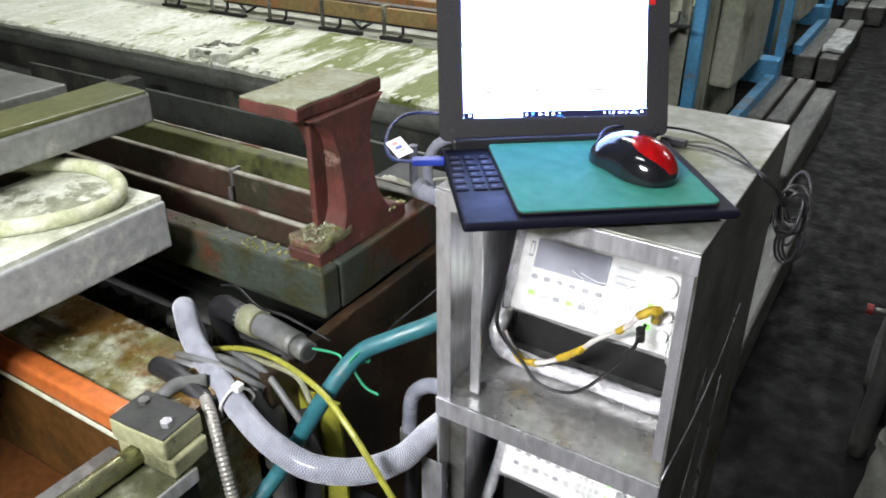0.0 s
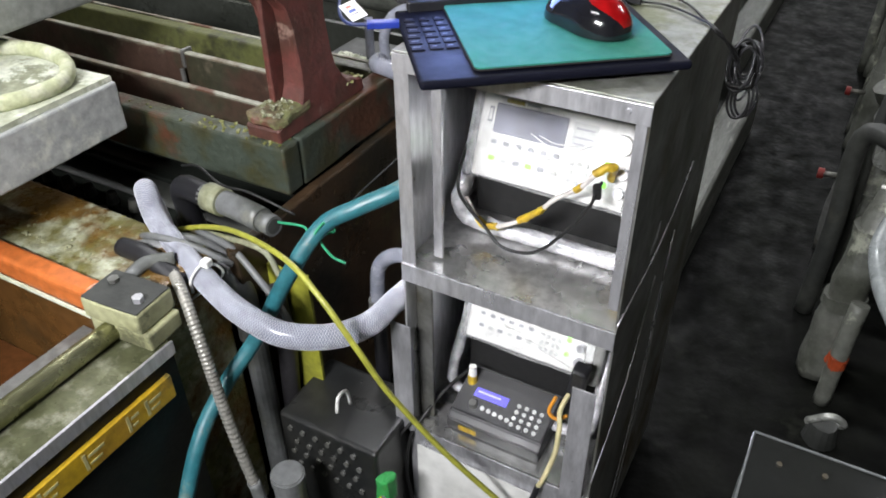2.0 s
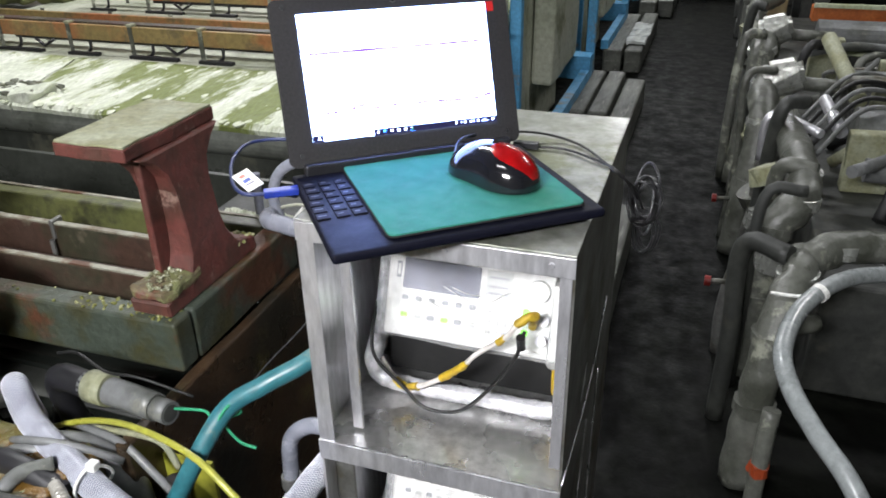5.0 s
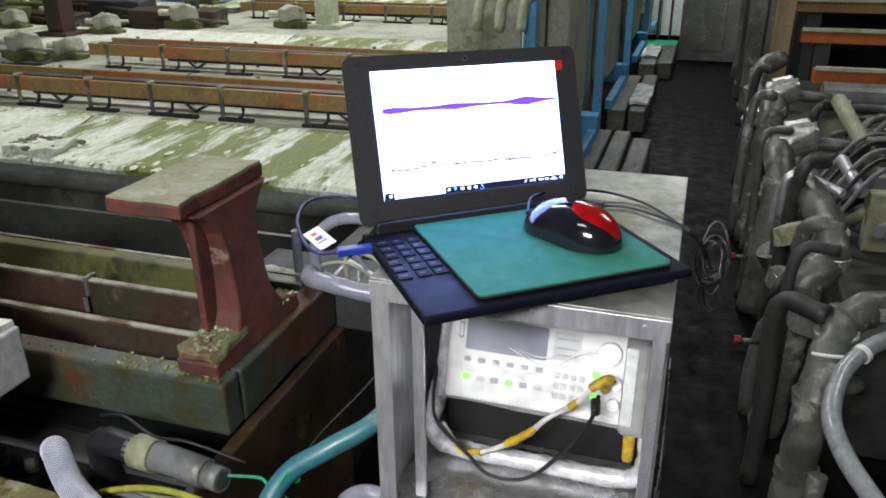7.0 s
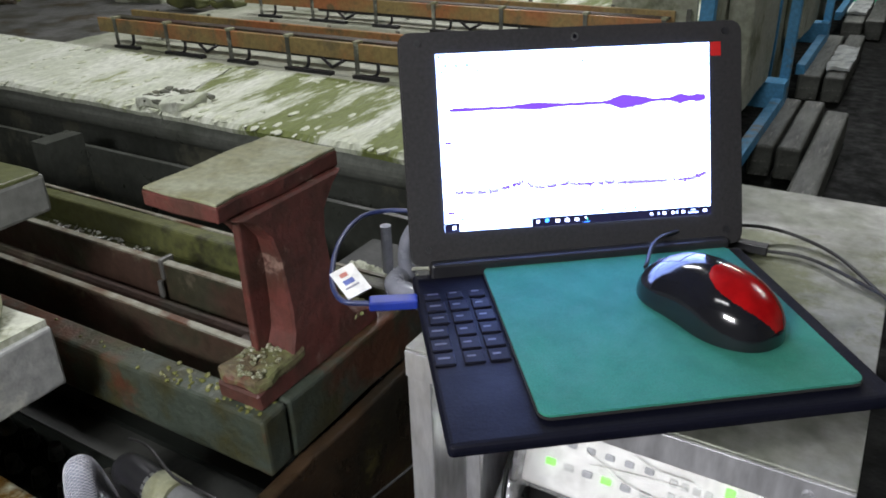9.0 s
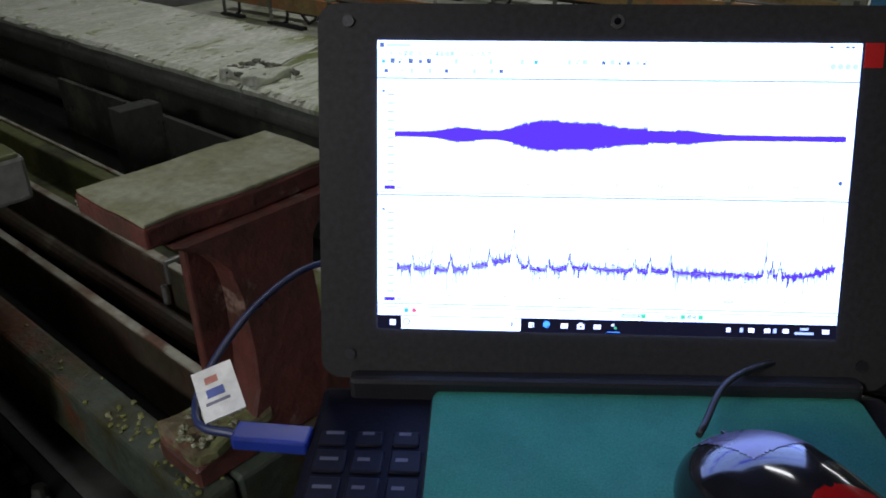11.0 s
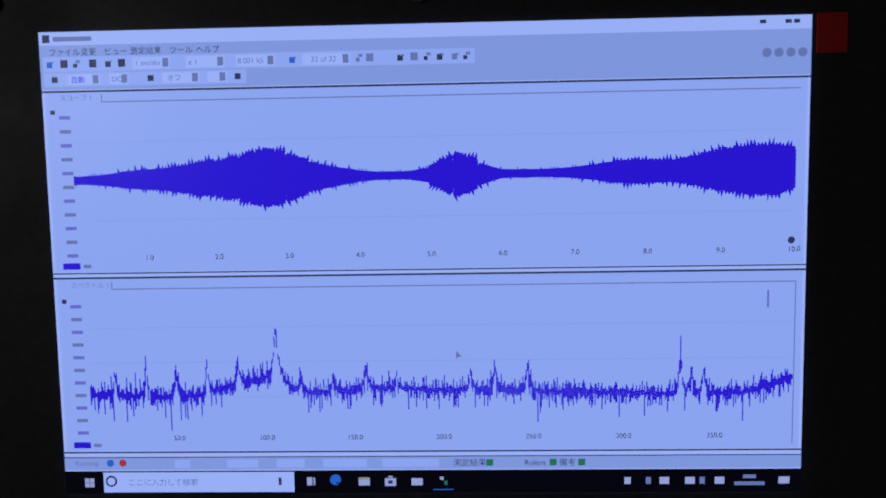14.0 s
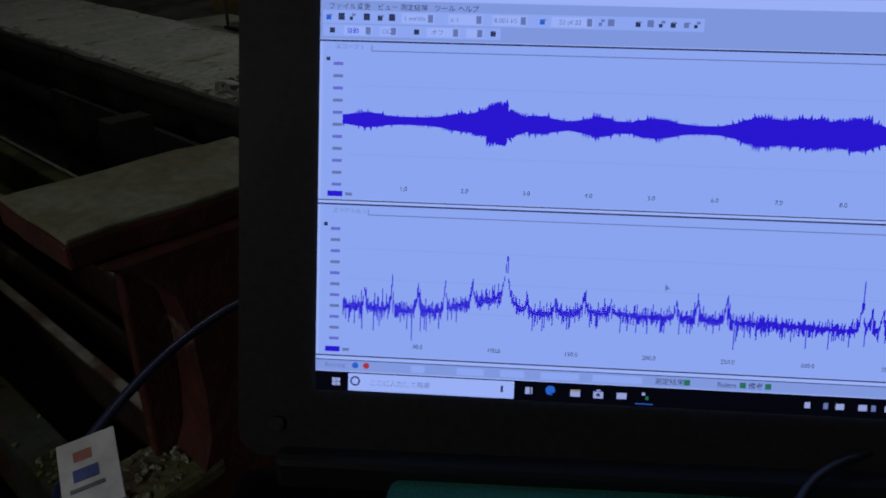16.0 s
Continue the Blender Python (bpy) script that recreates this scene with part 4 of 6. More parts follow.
def build_counter():
    g = thing("keypad_generator", "small black keypad generator with a lit violet display", "instrument", pose(-0.022, 0.026, 0.306) @ Matrix.Scale(0.93, 4))
    prof = [(0.0, 0.0), (0.0, 0.026), (0.012, 0.036), (0.085, 0.060), (0.11, 0.060), (0.11, 0.0)]
    part("case", prism(prof, "x", -0.089, 0.089, 0.002), BLACK, g)
    F = pose(0, 0.012, 0.0365, 18.2)
    s = part("display", box(-0.060, 0.004, 0.040, 0.058, -0.0005, 0.0015), mat("violet_display", (0.02, 0.02, 0.05), 0.2, emit=(0.16, 0.14, 1.0), power=1.3), g, "lit violet display", F)
    part("digit_bar", box(-0.055, -0.010, 0.049, 0.0525, 0.0014, 0.0018), mat("display_digits", (0.1, 0.1, 0.1), 0.3, emit=(0.55, 0.55, 1.0), power=1.2), s)
    part("dial", cyl(0.0085, 0.012, F @ pose(-0.052, 0.022, 0), 20, 0.007), STEEL_DARK, g)
    for k in range(5):
        part("key", cyl(0.0042, 0.003, F @ pose(-0.034 + k * 0.0125, 0.022 - 0.001 * k, 0), 12), BUTTONL, g)
    for r in range(4):
        for k in range(4):
            part("key", cyl(0.0038, 0.003, F @ pose(0.026 + k * 0.0145, 0.014 + r * 0.0125, 0), 12), BUTTONL, g)
    part("label_tape", box(-0.065, -0.030, -0.0012, 0.0, 0.006, 0.017), YELLOWTAPE, g, "yellow label tape")
    part("plug", cyl(0.0095, 0.024, pose(-0.075, 0.075, 0.05), 16, 0.0085), YELLOWTAPE, g, "yellow taped plug")
    part("plug_top", cyl(0.0085, 0.02, pose(-0.075, 0.075, 0.074), 16, 0.007), WHITE_PLASTIC, g)
    part("film", rough_up(box(-0.087, 0.087, 0.004, 0.098, 0.0025, 0.003), 0.0018, 20, 6), FILM_THIN, g, "loose clear film", F)


build_counter()
c = thing("supply_cable", "black supply cable hanging beside the rack", "cable")
part("cord", tube([(-0.103, 0.105, 0.37), (-0.125, 0.06, 0.352), (-0.145, 0.01, 0.318), (-0.158, -0.008, 0.28), (-0.166, -0.012, 0.20), (-0.158, -0.012, 0.12), (-0.165, -0.012, 0.03)], 0.0032, 10, 8), CABLE, c)
part("cord", tube([(-0.148, 0.0, 0.33), (-0.172, -0.02, 0.29), (-0.19, -0.02, 0.22), (-0.172, -0.02, 0.14), (-0.165, -0.02, 0.06)], 0.0028, 10, 8), CABLE, c)
p = thing("paper_sheet", "white paper sheet fixed to the rack's lower front", "paper")
part("sheet", rough_up(box(-0.147, 0.082, -0.0048, -0.0040, 0.03, 0.27), 0.0012, 9, 8), mat("white_paper", (0.62, 0.62, 0.6), 0.7, 0, (0.55, 0.55, 0.52), 5, 0.5, bump=0.3, bump_scale=14), p)
r = thing("rope", "thin pale cords tied along the rack's side", "rope")
for a, b in (((0.163, 0.30, 0.74), (0.160, -0.008, 0.66)), ((0.166, 0.235, 0.66), (0.163, 0.17, 0.02)), ((0.168, 0.215, 0.668), (0.163, 0.12, 0.02)), ((0.163, 0.17, 0.62), (0.160, -0.01, 0.36))):
    part("strand", tube([a, tuple((p + q) / 2 + d for p, q, d in zip(a, b, (0.004, 0, -0.006))), b], 0.0012, 8, 6), STEEL, r)
s = thing("plastic_strip", "torn pale plastic strip hanging by the rack", "plastic strip")
part("strip", rough_up(box(0.158, 0.1595, 0.0, 0.03, 0.16, 0.29), 0.004, 20, 4), GREYPIPE, s)

# ---- tank frame with rails beside the rack ----
STUD = mat("dark_studs", (0.03, 0.031, 0.028), 0.35, 0, (0.07, 0.07, 0.06), 30, 0.4)
SLIME = mat("yellow_green_growth", (0.14, 0.145, 0.03), 0.6, 0, (0.3, 0.3, 0.16), 90, 0.4, bump=0.6, bump_scale=200)
WETRED = mat("wet_brown_wall", (0.05, 0.03, 0.016), 0.35, 0, (0.022, 0.018, 0.012), 5, 0.5, (0.08, 0.068, 0.026), 3, 0.3, 0.4, 50)


def crumbs(name, parent, n, x0, x1, y0, y1, z, size, material, seed, label=""):
    rnd_ = random.Random(seed)
    bm = bmesh.new()
    for k in range(n):
        r_ = size * rnd_.uniform(0.4, 1.2)
        bmesh.ops.create_icosphere(bm, subdivisions=1, radius=r_, matrix=Matrix.Translation((rnd_.uniform(x0, x1), rnd_.uniform(y0, y1), z + r_ * 0.2)) @ Matrix.Diagonal((1, 1, 0.6, 1)))
    ob = part(name, rough_up(bm, size * 0.5, 300), material, parent, label)
    return tagged(ob, kind="stuff")


def build_frame():
    f = thing("plating_tank", "open plating tank with a green painted rusty frame", "tank")
    part("front_beam", rough_up(box(-3.2, -0.447, 0.10, 0.142, 0.612, 0.70, 0.005), 0.004, 7, 3), GREENSTEEL, f, "green beam with rust patches")
    part("end_beam", rough_up(box(-0.492, -0.447, 0.144, 0.475, 0.612, 0.70, 0.005), 0.003, 9, 3), GREENSTEEL, f, "green beam with rust patches")
    part("back_beam", rough_up(box(-3.2, -0.494, 0.435, 0.475, 0.58, 0.70, 0.005), 0.003, 7, 3), OLIVE, f, "olive slimy back beam")
    edge = mat("pale_edge_metal", (0.27, 0.265, 0.21), 0.5, 0, (0.15, 0.12, 0.08), 12, 0.5, (0.1, 0.05, 0.03), 6, 0.3)
    for y0, y1 in ((0.214, 0.229), (0.336, 0.352)):
        part("inner_rail", rough_up(box(-3.2, -0.50, y0, y1, 0.585, 0.697, 0.003), 0.002, 9, 2), RAIL, f, "rusty inner rail")
        part("rail_edge", rough_up(box(-3.2, -0.50, y0 - 0.001, y1 - 0.004, 0.6965, 0.7005, 0.001), 0.0012, 12, 3), edge, f, "pale rail edge")
    part("rail_edge", rough_up(box(-3.2, -0.497, 0.464, 0.472, 0.700, 0.7035, 0.001), 0.0012, 12, 3), edge, f, "pale beam edge")
    part("rail_pipe", cyl(0.017, 2.7, pose(-3.2, 0.306, 0.63, 0, 90), 14), RAIL, f, "rusty round pipe")
    part("rail_ledge", box(-3.2, -0.50, 0.318, 0.335, 0.60, 0.606), RAIL, f)
    part("tank_wall", box(-3.2, -0.452, 0.10, 0.47, 0.0, 0.50), DARK, f)
    part("end_board", rough_up(box(-0.452, -0.43, -0.058, 0.47, 0.0, 0.606, 0.004), 0.004, 8, 4), WETRED, f, "wet brown end board")
    part("liquid", box(-3.2, -0.455, 0.143, 0.434, 0.52, 0.53), WATER, f, "dark still bath liquid")
    for x in (-0.9, -1.5):
        k = part("rail_clip", box(x, x + 0.009, 0.331, 0.359, 0.668, 0.706, 0.002), STEEL_DARK, f)
        part("clip_bolt", cyl(0.005, 0.03, pose(x + 0.006, 0.324, 0.64), 10), STEEL_DARK, k)
    part("support", box(-0.66, -0.50, 0.231, 0.285, 0.61, 0.66, 0.004), RAIL, f)
    crumbs("growth", f, 80, -0.64, -0.46, 0.102, 0.14, 0.70, 0.0035, SLIME, 5, "yellow green growth")
    crumbs("growth", f, 24, -1.3, -0.66, 0.102, 0.14, 0.70, 0.003, SLIME, 6, "yellow green growth")
    crumbs("debris", f, 160, -1.35, -1.05, 0.365, 0.432, 0.65, 0.004, WHITE_PLASTIC, 8, "pale glinting debris")
    part("debris_shelf", rough_up(box(-3.2, -0.50, 0.354, 0.434, 0.63, 0.648), 0.003, 9, 3), OLIVE, f)
    return f


build_frame()


def build_stub():
    s = thing("beam_stub", "short rusty red I-section stub with a scaled top plate", "steel support")
    top = rough_up(box(-0.622, -0.497, 0.128, 0.349, 0.930, 0.951, 0.003), 0.0025, 18, 5)
    part("top_plate", top, RUST, s, "flaking red edge of the top plate")
    part("scale_layer", rough_up(box(-0.620, -0.499, 0.130, 0.347, 0.950, 0.9545, 0.0015), 0.0022, 18, 6), PLATETOP, s, "olive grey scale on the plate")
    prof = [(0.112, 0.70), (0.362, 0.70), (0.362, 0.722), (0.312, 0.738), (0.293, 0.768), (0.288, 0.80), (0.288, 0.86), (0.296, 0.89), (0.32, 0.914), (0.345, 0.929), (0.145, 0.929), (0.172, 0.914), (0.192, 0.89), (0.198, 0.86), (0.198, 0.80), (0.194, 0.765), (0.182, 0.738), (0.112, 0.722)]
    bm = prism(prof, "x", -0.530, -0.460)
    for v in bm.verts:
        v.co.x += -0.03 * (v.co.z - 0.70) / 0.24
    bmesh.ops.bevel(bm, geom=list(bm.edges), offset=0.003, segments=1, affect="EDGES")
    part("web", bm, RUST, s)
    part("foot_lump", rough_up(box(-0.528, -0.462, 0.112, 0.205, 0.722, 0.742, 0.006), 0.006, 40, 4), mat("mossy_foot", (0.12, 0.09, 0.05), 0.6, 0, (0.16, 0.17, 0.07), 30, 0.5, (0.14, 0.05, 0.035), 12, 0.3, 0.6, 120), s, "mossy lump on the foot")
    part("stiffener", box(-0.520, -0.508, 0.165, 0.200, 0.735, 0.917, 0.003), RUST, s)
    crumbs("growth", s, 70, -0.522, -0.468, 0.115, 0.20, 0.742, 0.0042, mat("grey_green_crumbs", (0.16, 0.165, 0.09), 0.6, 0, (0.5, 0.5, 0.4), 220, 0.35), 9, "grey green crumbs on the foot")
    crumbs("growth", s, 70, -0.52, -0.46, 0.30, 0.36, 0.725, 0.005, SLIME, 19, "yellow green crumbs")


build_stub()
tagged(crumbs("salt_lump", None, 90, -0.60, -0.46, 0.478, 0.50, 0.68, 0.014, SALT, 12), "pale green salt lumps on the tank corner", "salt")
lump = thing("corner_shelf", "dark corner shelf behind the tank with a clear tube", "shelf")
part("shelf", box(-0.64, -0.20, 0.476, 0.60, 0.60, 0.69, 0.004), DARK, lump)
h = thing("drain_hose", "clear hose lying behind the rack", "hose")
part("hose", tube([(-0.50, 0.50, 0.705), (-0.47, 0.42, 0.725), (-0.42, 0.39, 0.735), (-0.34, 0.40, 0.72), (-0.22, 0.44, 0.70), (-0.19, 0.52, 0.70)], 0.016, 8, 14), CLEARHOSE, h)
h = thing("sight_tube", "clear upright tube at the tank corner", "tube")
part("tube", cyl(0.009, 0.09, pose(-0.53, 0.49, 0.69), 16), CLEARHOSE, h)
h = thing("upright_hose", "pale grey hoop of hose rising behind the rack", "hose", near=False)
part("hose", tube([(-0.47, 0.49, 0.64), (-0.482, 0.47, 0.724), (-0.476, 0.47, 0.77), (-0.45, 0.47, 0.803), (-0.41, 0.472, 0.818), (-0.36, 0.475, 0.815), (-0.29, 0.48, 0.79), (-0.25, 0.485, 0.70)], 0.0105, 8, 12), CLEARHOSE, h)
h = thing("cord_tangle", "tangle of thin pale cords behind the rack", "cord", near=False)
rnd = random.Random(51)
PALECORD = mat("pale_cord", (0.4, 0.41, 0.33), 0.6, 0, (0.25, 0.26, 0.17), 30, 0.5)
for k in range(11):
    x0 = -0.50 + 0.022 * k
    part("cord", tube([(x0, 0.50, 0.665), (x0 + rnd.uniform(-0.02, 0.05), 0.49 + rnd.uniform(-0.03, 0.02), 0.69 + rnd.uniform(0.0, 0.05)), (x0 + rnd.uniform(0.03, 0.10), 0.49 + rnd.uniform(-0.04, 0.02), 0.70 + rnd.uniform(0.0, 0.06)), (x0 + rnd.uniform(0.08, 0.16), 0.50, 0.668)], rnd.uniform(0.002, 0.0045), 8, 7), (PALECORD, WHITE_PLASTIC, CLEARHOSE)[k % 3], h)

# bath of dark studs before the frame
bath = thing("stud_bath", "dark bath with rows of dark studs", "bath")
part("liquid", box(-3.2, -0.454, -0.058, 0.098, 0.44, 0.50), WATER, bath)
for r_ in range(3):
    for k in range(18):
        x, y = -0.50 - k * 0.062 + 0.03 * (r_ % 2), -0.035 + r_ * 0.048
        part("stud", cyl(0.013, 0.025, pose(x, y, 0.499, 6 * math.sin(k), 5 * math.cos(k * 2)), 10, 0.009), STUD, bath)

# ---- ledge, orange tank, cross beams ----
ledge = thing("crusted_ledge", "crusted tank ledge with brown and white deposits", "ledge")
part("ledge", rough_up(box(-2.4, -0.47, -0.208, -0.06, 0.0, 0.60, 0.006), 0.005, 12, 5), MUCK, ledge)
crumbs("deposit", ledge, 150, -0.80, -0.48, -0.18, -0.065, 0.598, 0.0042, mat("pale_olive_deposit", (0.2, 0.2, 0.11), 0.6, 0, (0.34, 0.35, 0.25), 40, 0.4, (0.25, 0.23, 0.04), 20, 0.3), 21, "pale olive deposits")


def build_orange():
    o = thing("orange_tank", "orange lined tank half full of brown liquid", "tank")
    part("rim", rough_up(box(-2.4, -0.545, -0.248, -0.212, 0.575, 0.614, 0.008, 3), 0.0012, 8), ORANGE, o, "wet orange rim")
    part("rim_edge", box(-2.4, -0.545, -0.252, -0.2485, 0.571, 0.579, 0.001), SALT, o)
    part("wall", box(-2.4, -0.545, -0.246, -0.21, 0.0, 0.574), BROWNORANGE, o)
    part("wall", box(-0.575, -0.546, -1.7, -0.249, 0.0, 0.545), STEEL_DARK, o)
    part("liquid", box(-2.4, -0.576, -1.7, -0.247, 0.33, 0.40), BROWN, o, "brown bath liquid")


build_orange()


def build_edge():
    e = thing("tank_edge", "olive stained steel tank edge with a rod and sign", "tank edge")
    part("flange", rough_up(box(-0.545, -0.428, -1.7, -0.215, 0.535, 0.55, 0.003), 0.001, 9, 3), mat("olive_steel", (0.14, 0.145, 0.085), 0.32, 0.4, (0.085, 0.09, 0.045), 7, 0.55, (0.27, 0.27, 0.2), 6, 0.2, 0.3), e)
    part("flange_edge", box(-0.43, -0.425, -1.7, -0.215, 0.528, 0.551, 0.001), STEEL, e)
    part("face", box(-0.54, -0.432, -1.7, -0.215, 0.0, 0.534), mat("black_tank_face", (0.01, 0.0105, 0.009), 0.5, 0, (0.018, 0.018, 0.014), 6, 0.5, (0.03, 0.028, 0.018), 3, 0.15, 0.3, 50, spec=0.25), e, "near-black tank face")
    part("rod", cyl(0.0155, 1.4, pose(-0.505, -0.245, 0.566, 90), 24), mat("olive_rod", (0.34, 0.34, 0.2), 0.25, 0.85, (0.22, 0.22, 0.1), 7, 0.5), e, "stained stainless rod")
    sign = part("sign", box(-0.432, -0.4232, -0.95, -0.236, 0.462, 0.503, 0.001), mat("yellow_sign", (0.5, 0.32, 0.02), 0.45, 0, (0.36, 0.2, 0.02), 9, 0.5, (0.2, 0.15, 0.04), 5, 0.3), e, "yellow sign strip with faded marks")
    ink = mat("faded_sign_marks", (0.5, 0.45, 0.2), 0.6)
    for k, (y0, w) in enumerate(((-0.29, 0.03), (-0.325, 0.022), (-0.40, 0.035), (-0.47, 0.03), (-0.54, 0.035))):
        part("mark_bar", box(-0.4233, -0.4226, y0, y0 + 0.005, 0.468, 0.497), ink, sign)
        part("mark_bar", box(-0.4233, -0.4226, y0 + 0.008, y0 + w, 0.486, 0.491), ink, sign)
        part("mark_bar", box(-0.4233, -0.4226, y0 + 0.008, y0 + w * 0.8, 0.473, 0.477), ink, sign)


build_edge()
BONE = mat("bone_plastic", (0.34, 0.34, 0.2), 0.5, 0, (0.24, 0.24, 0.13), 12, 0.5, (0.09, 0.09, 0.05), 8, 0.35, 0.2)
k = thing("rod_clamp", "two-piece bone coloured plastic clamp with a bolt", "clamp", pose(-0.492, -0.218, 0.551, 0, 0, 4))
part("lower_half", box(-0.052, 0.058, -0.033, 0.033, 0.0, 0.030, 0.004), BONE, k)
part("upper_half", box(-0.056, 0.050, -0.036, 0.036, 0.031, 0.066, 0.004), BONE, k)
part("grime", rough_up(box(-0.054, 0.048, -0.034, 0.034, 0.066, 0.068), 0.0012, 30, 5), DARK, k, "dark grime on the clamp's top")
part("bolt", cyl(0.0085, 0.01, pose(0.03, -0.008, 0.066), 6), STEEL, k)
part("bolt", cyl(0.0085, 0.008, pose(-0.035, 0.012, 0.066), 6), STEEL_DARK, k)
part("elbow", tube([(-0.04, 0.035, 0.05), (-0.03, 0.07, 0.062), (0.0, 0.10, 0.06)], 0.0105, 8, 14), GREYPIPE, k, "grey tube end")

WHITEBEAM = mat("scaled_grey_beam", (0.36, 0.37, 0.36), 0.6, 0, (0.28, 0.29, 0.29), 5, 0.5, (0.5, 0.51, 0.46), 8, 0.35, 0.3, 60)
b_ = thing("cross_beam", "grey cross beam topped with white salt crust", "beam")
part("beam", rough_up(box(-1.02, -0.728, -1.2, 0.036, 0.702, 0.785, 0.004), 0.003, 9, 5), WHITEBEAM, b_)
part("crust", rough_up(box(-1.0, -0.735, -1.2, 0.03, 0.784, 0.793), 0.007, 10, 7), mat("patchy_salt", (0.5, 0.52, 0.4), 0.8, 0, (0.2, 0.21, 0.14), 7, 0.6, (0.58, 0.6, 0.5), 16, 0.5, 0.7, 50), b_, "patchy salt crust")
h = thing("looped_hose", "pale salt coated hose looped on the beam", "hose")
part("hose", tube([(-1.3, -0.24, 0.806), (-1.1, -0.09, 0.806), (-1.0, -0.005, 0.806), (-0.92, 0.03, 0.806), (-0.83, 0.022, 0.806), (-0.763, -0.03, 0.806), (-0.757, -0.09, 0.806), (-0.78, -0.15, 0.806), (-0.83, -0.22, 0.806), (-0.9, -0.32, 0.806)], 0.0125, 10, 12), mat("salted_hose", (0.42, 0.44, 0.27), 0.7, 0, (0.55, 0.56, 0.42), 20, 0.5, bump=0.4, bump_scale=90), h)
b_ = thing("upper_board", "grey board with an olive stained top", "board")
part("board", rough_up(box(-1.06, -0.937, -1.2, 0.20, 0.835, 0.893, 0.006), 0.003, 9, 4), GREY, b_)
part("bearer", box(-1.04, -0.96, -0.9, -0.5, 0.795, 0.835), DARK, b_)
part("stained_top", rough_up(box(-1.055, -0.94, -0.5, 0.195, 0.889, 0.9, 0.004), 0.004, 14, 4), OLIVE, b_, "olive stained top")
b_ = thing("cover_board", "flat grey cover board with a notch", "board")
part("lid", rough_up(box(-1.75, -1.065, -1.2, 0.115, 0.885, 0.91, 0.004), 0.002, 6, 4), mat("dark_grey_lid", (0.13, 0.135, 0.12), 0.5, 0, (0.09, 0.095, 0.08), 8, 0.5, (0.2, 0.2, 0.17), 5, 0.3, 0.3), b_)
part("lip", box(-1.74, -1.075, 0.06, 0.105, 0.80, 0.884, 0.003), GREY, b_)
# Dark block paints the shade of a notch; nothing is cut.
part("notch", box(-1.13, -1.11, 0.10, 0.107, 0.845, 0.868), DARK, b_)
part("stay", box(-1.7, -1.3, -0.6, 0.0, 0.702, 0.80), DARK, b_)
part("handle", tube([(-1.22, -0.1, 0.895), (-1.20, -0.02, 0.84), (-1.15, 0.08, 0.80), (-1.11, 0.12, 0.835)], 0.008, 8, 8), CABLE, b_)

# ---- hoses and pump between the tanks and the rack ----
BIG_HOSE = [(-0.675, 0.01, 0.54), (-0.665, -0.01, 0.61), (-0.642, -0.03, 0.637), (-0.590, -0.062, 0.614), (-0.507, -0.095, 0.600), (-0.424, -0.125, 0.588), (-0.348, -0.145, 0.580), (-0.278, -0.142, 0.568), (-0.222, -0.105, 0.559), (-0.192, -0.05, 0.553), (-0.186, 0.02, 0.552), (-0.19, 0.09, 0.53), (-0.20, 0.13, 0.46)]
LOOP_END = [(-0.192, 0.11, 0.48), (-0.188, 0.105, 0.535), (-0.207, 0.10, 0.566), (-0.240, 0.097, 0.565), (-0.268, 0.092, 0.535), (-0.274, 0.09, 0.464)]


def braid(points, r, threads=14, pitch=0.055, wire=0.0007):
    """Threads that wind both ways round a hose."""
    fine = spline(points, 26)
    bm = bmesh.new()
    up, run, frames_ = None, 0.0, []
    for i, p in enumerate(fine):
        d = (fine[min(i + 1, len(fine) - 1)] - fine[max(i - 1, 0)]).normalized()
        up = d.orthogonal().normalized() if up is None else (up - d * up.dot(d)).normalized()
        run += (p - fine[i - 1]).length if i else 0
        frames_.append((p, up.copy(), d.cross(up), run))
    for way in (1, -1):
        for k in range(threads):
            row = []
            for p, u_, v_, s_ in frames_:
                a0 = way * 2 * math.pi * s_ / pitch + 2 * math.pi * k / threads
                ring = []
                for da, dr in ((-wire / r, 0), (0, wire), (wire / r, 0)):
                    ring.append(bm.verts.new(p + (r + dr) * (math.cos(a0 + da) * u_ + math.sin(a0 + da) * v_)))
                row.append(ring)
            for x, y in zip(row, row[1:]):
                bm.faces.new((x[0], x[1], y[1], y[0]))
                bm.faces.new((x[1], x[2], y[2], y[1]))
    bmesh.ops.recalc_face_normals(bm, faces=bm.faces)
    return bm


h = thing("braided_hose", "thick braided clear hose sagging beside the rack", "hose")
part("hose", tube(BIG_HOSE, 0.0178, 12, 18), CLEARHOSE, h)
tagged(part("braid", braid(BIG_HOSE, 0.0180), mat("braid_thread", (0.5, 0.51, 0.56), 0.35), h, "white braided threads"), kind="stuff")
part("loop", tube(LOOP_END, 0.0125, 10, 16), CLEARHOSE, h, "thinner clear loop")
part("end_clip", cyl(0.016, 0.02, pose(-0.274, 0.09, 0.448), 18), STEEL_DARK, h)
part("stub_pipe", cyl(0.013, 0.45, pose(-0.274, 0.09, 0.0), 16), BLACK, h)
part("cable_tie", tube([(-0.452, -0.138, 0.575), (-0.448, -0.140, 0.600), (-0.440, -0.120, 0.618), (-0.43, -0.098, 0.605), (-0.44, -0.09, 0.575), (-0.475, -0.13, 0.545)], 0.0022, 6, 6), WHITE_PLASTIC, h, "white cable tie")
part("tie_head", box(-0.442, -0.428, -0.122, -0.108, 0.614, 0.626, 0.002), WHITE_PLASTIC, h)
h = thing("teal_hose", "teal rubber hose running down between the tanks", "hose")
